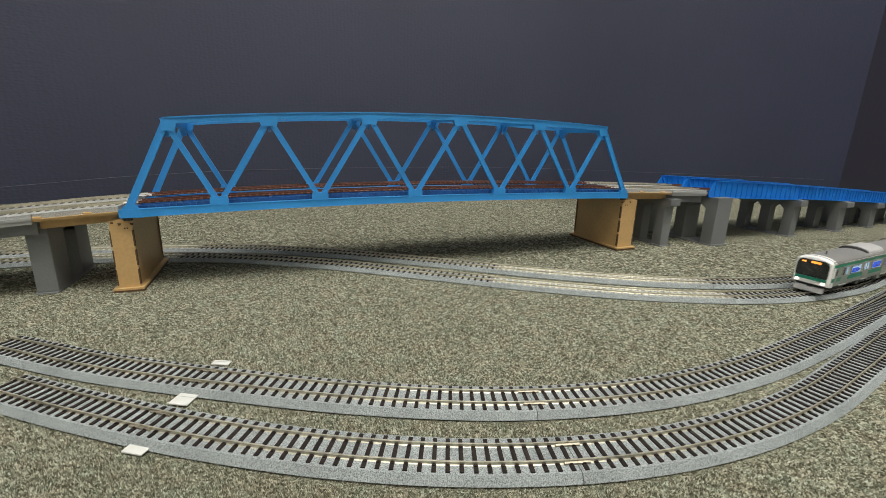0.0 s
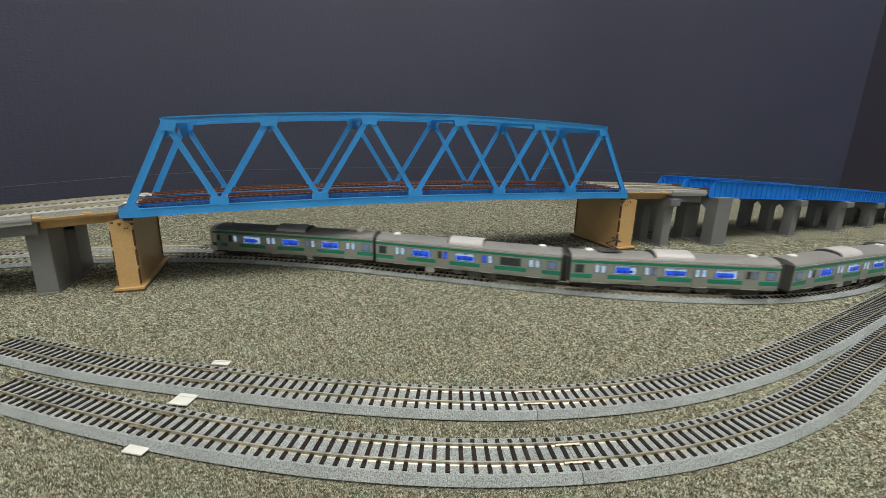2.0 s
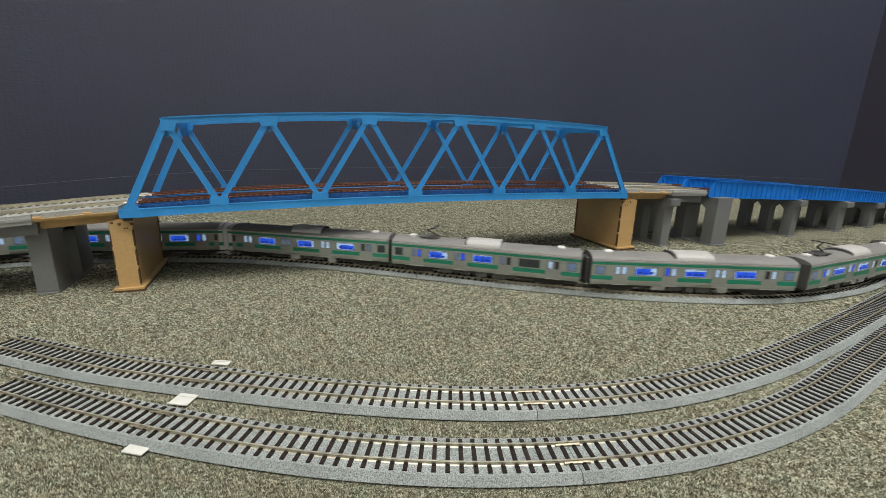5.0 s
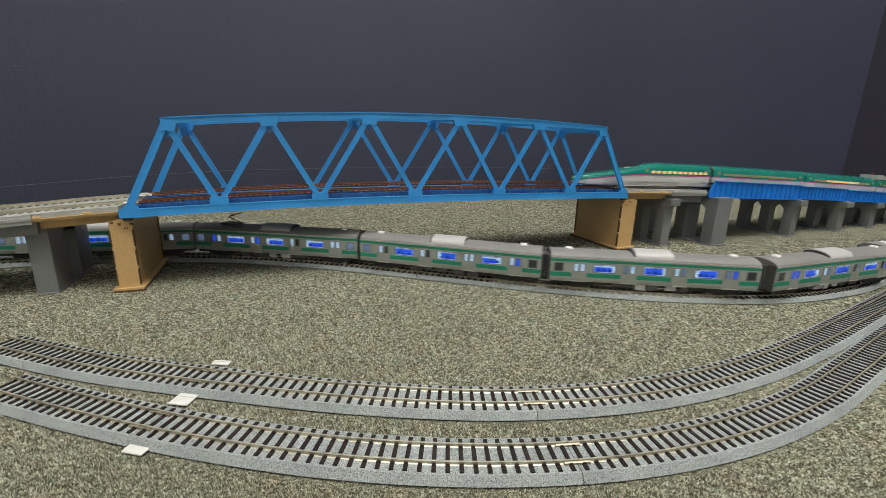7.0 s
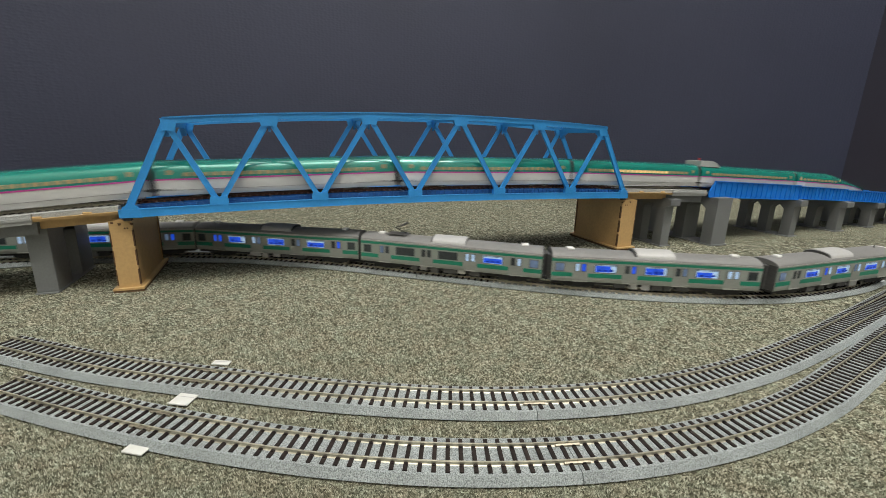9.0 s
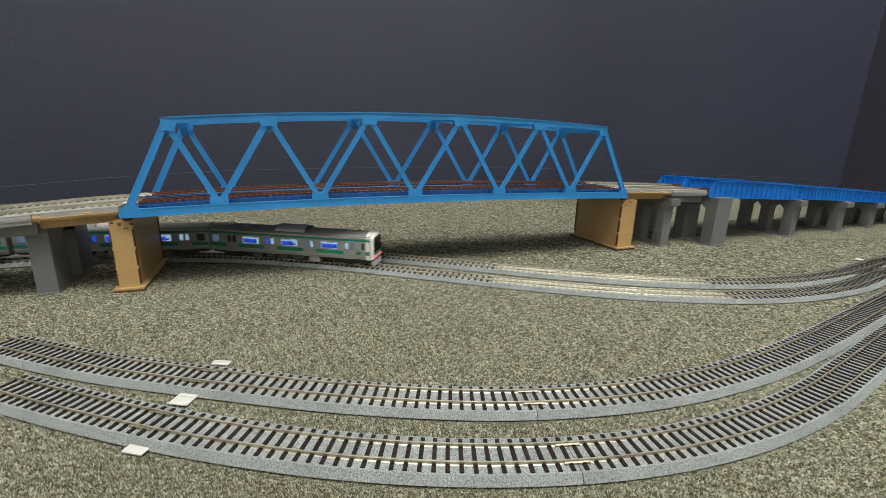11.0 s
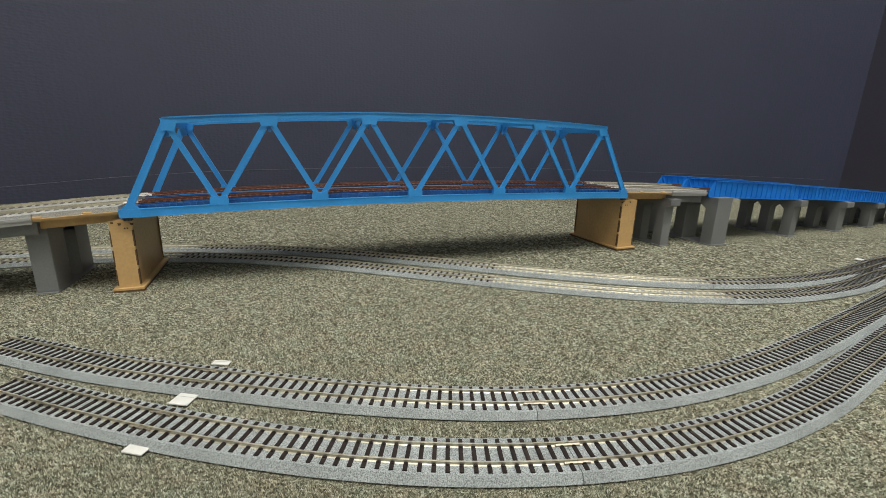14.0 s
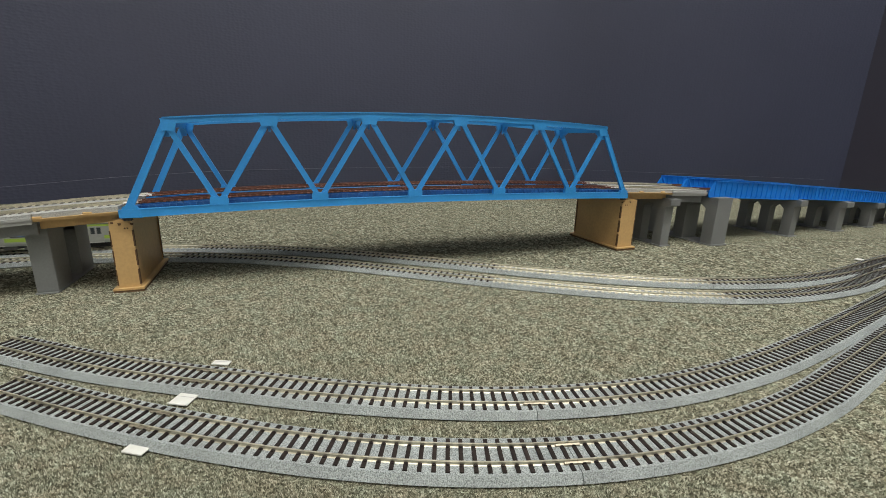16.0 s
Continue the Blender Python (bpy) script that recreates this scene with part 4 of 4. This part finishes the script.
    # ends
    for sg in (-1, 1):
        xe = xb if sg > 0 else xa
        if cab == sg:
            rings_ = []
            for off, f, hi, lo_ in ((-3.2, 1.003, 23.75, 5.2), (-0.8, 1.003, 23.75, 5.2), (0.7, 0.99, 23.3, 5.4), (1.7, 0.965, 22.8, 5.7), (2.3, 0.92, 22.0, 6.1)):
                q = w * f
                curve = [(q, lo_), (q, 18.7), (q * 0.975, 20.3)] + [(q * math.cos(a) * 0.965, 20.4 + (hi - 20.4) * math.sin(a)) for a in np.linspace(0.15, math.pi / 2, 6)]
                rings_.append([(xe + sg * off, y, z) for y, z in curve] + [(xe + sg * off, -y, z) for y, z in curve[-2::-1]])
            mask = part("cab_front", loft(rings_), WHITE, t, "white moulded cab front", smooth=True)
            g = w * 0.87
            glass = [(-g + 0.6, 10.3), (g - 0.6, 10.3), (g, 11.0), (g, 18.2), (g - 0.8, 20.2), (g - 2.6, 21.2), (-g + 2.6, 21.2), (-g + 0.8, 20.2), (-g, 18.2), (-g, 11.0)]
            part("windscreen", prism(bmesh.new(), glass, xe + sg * 1.6, xe + sg * 2.5, "x"), BLACK, mask, "black windscreen panel")
            part("front_stripe", cube(min(xe + sg * 1.2, xe + sg * 2.42), max(xe + sg * 1.2, xe + sg * 2.42), -w * 0.86, w * 0.86, 8.3, 10.2), stripe, mask)
            for q in (-1, 1):
                part("headlight" if sg > 0 else "tail_light", rod(bmesh.new(), xe + sg * 2.3, q * w * 0.70, 7.35, 0.75, 0.7, "x", 10), (HEADLIGHT if sg > 0 else TAILLIGHT) if lamps else UNIT, mask)
            part("destination_sign", cube(min(xe + sg * 2.4, xe + sg * 2.6), max(xe + sg * 2.4, xe + sg * 2.6), -1.2, 4.0, 19.0, 20.4), DESTINATION if lamps and sg > 0 else GEAR, mask)
            part("route_sign", cube(min(xe + sg * 2.4, xe + sg * 2.6), max(xe + sg * 2.4, xe + sg * 2.6), -6.2, -4.0, 19.0, 20.0), DESTINATION if lamps and sg > 0 else GEAR, mask)
            part("wiper", prism(bmesh.new(), [(1.6, 10.6), (2.0, 10.6), (4.6, 16.4), (4.3, 16.5)], xe + sg * 2.45, xe + sg * 2.65, "x"), GEAR, mask)
            part("skirt", prism(bmesh.new(), [(xe + sg * 0.2, 4.3), (xe + sg * 2.2, 3.9), (xe + sg * 2.9, 1.0), (xe + sg * 0.2, 1.0)], -w * 0.78, w * 0.78), UNIT, t, "light grey snow plough skirt")
            part("buffer_beam", cube(min(xe, xe + sg * 1.6), max(xe, xe + sg * 1.6), -w * 0.7, w * 0.7, 4.3, 6.4), GEAR, t)
        else:
            part("gangway", cube(min(xe, xe + sg * 1.9), max(xe, xe + sg * 1.9), -4.2, 4.2, 5.2, 20.5, 0.3), BELLOWS, t)
            part("end_panel", cube(min(xe, xe + sg * 0.4), max(xe, xe + sg * 0.4), -w + 0.4, w - 0.4, 5.6, 20.8), BELLOWS, t)
        part("coupler", cube(min(xe, xe + sg * 2.0), max(xe, xe + sg * 2.0), -1.2, 1.2, 3.2, 4.8), GEAR, t)
    for o in t.children_recursive:
        o.data.transform(Matrix.Scale(CAR / BODY, 4))
    return t


# ---------------- high-speed train ----------------
FAST = 150.0


def loft(rings_, closed_ends=True):
    bm = bmesh.new()
    made = [[bm.verts.new(p) for p in r] for r in rings_]
    n = len(made[0])
    for a, b in zip(made, made[1:]):
        for i in range(n):
            bm.faces.new((a[i], a[(i + 1) % n], b[(i + 1) % n], b[i]))
    bm.faces.new(made[0])
    bm.faces.new(made[-1][::-1])
    return bm


def upper_ring(x, w, z0, z1, n=13, flat=2.6):
    out = [(x, w, z0 - 0.2)]
    for a in np.linspace(0, math.pi, n):
        c, s = math.cos(a), math.sin(a)
        out.append((x, w * math.copysign(abs(c) ** (2 / flat), c), z0 + (z1 - z0) * abs(s) ** (2 / flat)))
    out.append((x, -w, z0 - 0.2))
    return out


def lower_ring(x, w, z0, z1):
    return [(x, w, z1), (x, w, z0 + (z1 - z0) * 0.45), (x, w * 0.97, z0 + (z1 - z0) * 0.15), (x, w * 0.90, z0), (x, -w * 0.90, z0), (x, -w * 0.97, z0 + (z1 - z0) * 0.15), (x, -w, z0 + (z1 - z0) * 0.45), (x, -w, z1)]


def fast_car(label, nose, cover, seed, bright=False):
    """One car of the green and white high-speed train; nose: 1 leads, -1 trails, 0 between."""
    rnd = random.Random(seed)
    t = thing("high_speed_train_car", label, "model train car", "cars of the high-speed train")
    w, L = 10.4, FAST / 2 - 1.6
    waist, roof = 11.6, 22.6
    if nose:
        s, tip = nose, L - 6.0
        # distance back from the tip, half width, waist height, roof height, bottom height
        prof = ((-17.0, 0.8, 4.6, 6.4, 4.2), (-15.5, 2.4, 4.7, 7.9, 3.0), (-11, 4.6, 5.3, 9.4, 2.3), (-2, 6.6, 6.6, 10.8, 1.9), (11, 8.2, 8.2, 12.3, 1.8), (24, 9.3, 9.8, 13.8, 1.8), (34, 9.9, 10.6, 15.6, 1.8),
                (42, 10.2, 11.2, 17.6, 1.8), (50, 10.3, 11.5, 19.0, 1.8), (60, 10.4, 11.6, 20.7, 1.8), (70, 10.4, 11.6, 22.2, 1.8), (79, 10.4, 11.6, 22.6, 1.8), (2 * L - 7.2, 10.4, 11.6, 22.6, 1.8))
        up = [upper_ring(s * (tip - a), b, c, d) for a, b, c, d, e in prof]
        lo = [lower_ring(s * (tip - a), b * 0.995, e, c) for a, b, c, d, e in prof]
        part("upper_body", loft(up), E_GREEN, t, "metallic emerald upper body", smooth=True)
        part("lower_body", loft(lo), E_WHITE, t, "pearl white lower body", smooth=True)
        for q in (-1, 1):
            bm = bmesh.new()
            vs = []
            for a, b, c, d, e in prof[3:]:
                x = s * (tip - a)
                vs.append([bm.verts.new(p) for p in ((x, q * (b + 0.14), c - 0.5), (x, q * (b + 0.14), c + 0.35), (x, q * (b - 0.3), c + 0.35), (x, q * (b - 0.3), c - 0.5))])
            for r0, r1 in zip(vs, vs[1:]):
                for i in range(4):
                    bm.faces.new((r0[i], r0[(i + 1) % 4], r1[(i + 1) % 4], r1[i]))
            part("stripe", bm, E_PINK, t)
            light = part("headlight", loft([upper_ring(s * (tip - a), 0.3 + 0.9 * math.sin(math.pi * f), 0, 1.0, 7) for a, f in ((29, 0.02), (33, 0.5), (38, 0.98))]), E_WIN_BRIGHT if s > 0 else TAILLIGHT, t, smooth=True)
            light.matrix_basis = pose(0, q * 6.2 * MM, 12.6 * MM)
        # cockpit canopy
        part("canopy", loft([upper_ring(s * (tip - a), b, c - 1.2, d) for a, b, c, d in ((36, 1.0, 15.4, 15.9), (40, 3.4, 16.4, 17.9), (46, 4.4, 17.8, 19.3), (52, 4.2, 18.8, 20.0), (58, 2.5, 19.8, 20.6))]), BLACK, t, "black cockpit glazing", smooth=True)
        first, last = (-L + 8, 2.0) if s > 0 else (-2.0, L - 8)
    else:
        part("upper_body", loft([upper_ring(x, w, waist, roof) for x in (-L, 0, L)]), E_GREEN, t, "metallic emerald upper body", smooth=True)
        part("lower_body", loft([lower_ring(x, w * 0.995, 1.8, waist) for x in (-L, 0, L)]), E_WHITE, t, "pearl white lower body", smooth=True)
        for q in (-1, 1):
            part("stripe", cube(-L + 0.2, L - 0.2, min(q * (w - 0.3), q * (w + 0.14)), max(q * (w - 0.3), q * (w + 0.14)), waist - 0.5, waist + 0.35), E_PINK, t)
        first, last = -L + 17, L - 17
    step = 5.1 if not nose else 6.6
    size = 1.75 if not nose else 2.1
    me = mesh_of("window", cube(-size, size, -0.35, 0.35, -1.15, 1.15, 0.25), E_WIN)
    shine = mesh_of("window", cube(-size, size, -0.35, 0.35, -1.15, 1.15, 0.25), E_WIN_BRIGHT)
    n = int((last - first) / step)
    for q in (-1, 1):
        for i in range(n + 1):
            x = first + i * (last - first) / n
            again("window", shine if bright and (nose or abs(i - n * 0.5) < n * 0.28) else me, t, pose(x * MM, q * 10.22 * MM, 14.3 * MM, q * 5, 0, 0))
        for x in ((-L + 8, L - 8) if not nose else ((-nose * (L - 8)), nose * 10.0)):
            d = part("door", cube(x - 2.6, x + 2.6, min(q * (w - 0.3), q * (w + 0.06)), max(q * (w - 0.3), q * (w + 0.06)), 6.0, waist - 0.6), E_WHITE, t)
            part("door_window", cube(x - 1.3, x + 1.3, min(q * (w - 0.6), q * (w - 0.02)), max(q * (w - 0.6), q * (w - 0.02)), 14.2, 17.0, 0.2), E_WIN, d)
            part("panel_gap", cube(x - 3.0, x + 3.0, min(q * (w - 0.2), q * (w + 0.03)), max(q * (w - 0.2), q * (w + 0.03)), 5.7, 6.0), E_DOORLINE, t)
        a, b = (-L + 2, L - 2) if not nose else ((-L + 2, L - 50) if nose > 0 else (-L + 50, L - 2))
        part("panel_gap", cube(a, b, min(q * (w - 0.6), q * (w + 0.0)), max(q * (w - 0.6), q * (w + 0.0)), 5.0, 5.18), E_DOORLINE, t)
    for x in (-46, 46):
        bog = part("bogie", cube(x - 9, x + 9, -7.5, 7.5, 1.2, 3.2), GEAR, t)
        for e in (-6.5, 6.5):
            part("wheelset", rod(rod(bmesh.new(), x + e, -4.4, 2.7, 2.7, 1.0), x + e, 4.4, 2.7, 2.7, 1.0), JOINER, bog)
    for sg in (-1, 1):
        if sg == nose:
            continue
        part("gangway", cube(min(sg * L, sg * (L + 1.5)), max(sg * L, sg * (L + 1.5)), -8.8, 8.8, 3.5, 21.2, 0.8), BELLOWS, t)
        part("end_damper", cube(min(sg * (L - 2.5), sg * (L + 1.5)), max(sg * (L - 2.5), sg * (L + 1.5)), -w - 0.1, w + 0.1, 4.8, 6.2, 0.2), GEAR, t)
    if cover:
        c = part("pantograph_cover", prism(bmesh.new(), [(L - 27, 21.0), (L + 1.4, 21.0), (L + 1.4, 26.2), (L - 15, 26.6), (L - 21, 25.0)], -8.2, 8.2), E_COVER, t, "grey pantograph shroud")
        part("insulator", rod(bmesh.new(), L - 6, 0, 27.6, 0.7, 2.4, "z", 10), RED, c)
    return t


COMMUTER, LOCAL, EXPRESS = [], [], []


def trains():
    green = "stainless commuter train car with green stripes and lit windows"
    for i in range(15):
        cab = 1 if i in (0, 5) else -1 if i in (4, 14) else 0
        text = green if not cab else "stainless commuter train cab car with white front and green stripes"
        COMMUTER.append(commuter_car("commuter_train_car", text, "cars of the green commuter train", GREEN, True, cab, i in (2, 6, 8, 12), 20 + i, lamps=i in (0, 14)))
    for i in range(3):
        LOCAL.append(commuter_car("commuter_train_car", "stainless commuter train car with yellow-green stripes, unlit", "cars of the yellow-green commuter train", LIME, False, 1 if i == 0 else 0, i == 1, 60 + i))
    for i in range(9):
        nose = 1 if i == 0 else -1 if i == 8 else 0
        text = "green and white high-speed train nose car with long snout" if nose else "green and white high-speed train car with magenta stripe"
        EXPRESS.append(fast_car(text, nose, i in (3, 7), 90 + i, i in (0, 2, 6)))


backdrop_wall()
room_shell()
ground_tracks()
truss_bridge()
raised_line()
marker_cards()
trains()
carpet()

# where the front of each train is along its line, second by second
COMMUTER_RUN = ((-1.0, 740.0), (0.0, 556.0), (0.4, 492.0), (0.8, 406.0), (1.2, 312.0), (2.0, 136.0), (2.8, -38.0), (3.6, -212.0), (4.2, -334.0), (6.3, -775.0), (7.1, -936.0), (7.9, -1092.0), (8.7, -1247.0), (9.2, -1344.0), (11.3, -1741.0), (11.7, -1811.0), (12.3, -1899.0), (12.7, -1944.0), (17.0, -2600.0))
EXPRESS_RUN = ((-1.0, 3930.0), (6.2, 766.0), (6.6, 594.0), (7.0, 424.0), (7.4, 252.0), (7.7, 120.0), (8.2, -113.0), (8.5, -258.0), (9.0, -493.0), (9.2, -585.0), (17.0, -4170.0))
LOCAL_RUN = ((-1.0, -1400.0), (15.2, 0.0), (15.4, 17.5), (15.8, 59.7), (16.0, 80.0), (17.0, 182.0))


def along(run, t):
    """A smooth run through the given times."""
    ts, ss = zip(*run)
    k = max(1, min(len(ts) - 3, max(i for i in range(len(ts)) if ts[i] <= t + 1e-9)))
    if t < ts[1] or t > ts[-2]:
        return float(np.interp(t, ts, ss))
    a, b = ts[k], ts[k + 1]
    va = (ss[k + 1] - ss[k - 1]) / (ts[k + 1] - ts[k - 1])
    vb = (ss[k + 2] - ss[k]) / (ts[k + 2] - ts[k])
    h, u = b - a, (t - a) / (b - a)
    return ((2 * u ** 3 - 3 * u * u + 1) * ss[k] + (u ** 3 - 2 * u * u + u) * h * va + (3 * u * u - 2 * u ** 3) * ss[k + 1] + (u ** 3 - u * u) * h * vb)


def on_line(line, s, way, reach):
    """The pose of a car whose middle is at s, on two bogies, running towards +s or -s."""
    a, b = line.place(s + way * reach), line.place(s - way * reach)
    d = Vector(a - b).normalized()
    mid = (Vector(a) + Vector(b)) / 2 * MM
    left = Vector((0, 0, 1)).cross(d).normalized()
    up = d.cross(left)
    return Matrix(((d.x, left.x, up.x, mid.x), (d.y, left.y, up.y, mid.y), (d.z, left.z, up.z, mid.z), (0, 0, 0, 1)))


def motions():
    times = [i * 0.2 for i in range(81)]
    for cars, run, line, pitch, way, reach in ((COMMUTER, COMMUTER_RUN, NEAR, CAR, -1, 43.0), (EXPRESS, EXPRESS_RUN, HIGH_NEAR, FAST, -1, 46.0), (LOCAL, LOCAL_RUN, FAR, CAR, 1, 43.0)):
        for i, car in enumerate(cars):
            walk(car, [(t, on_line(line, along(run, t) - way * (i + 0.5) * pitch, way, reach)) for t in times])


motions()
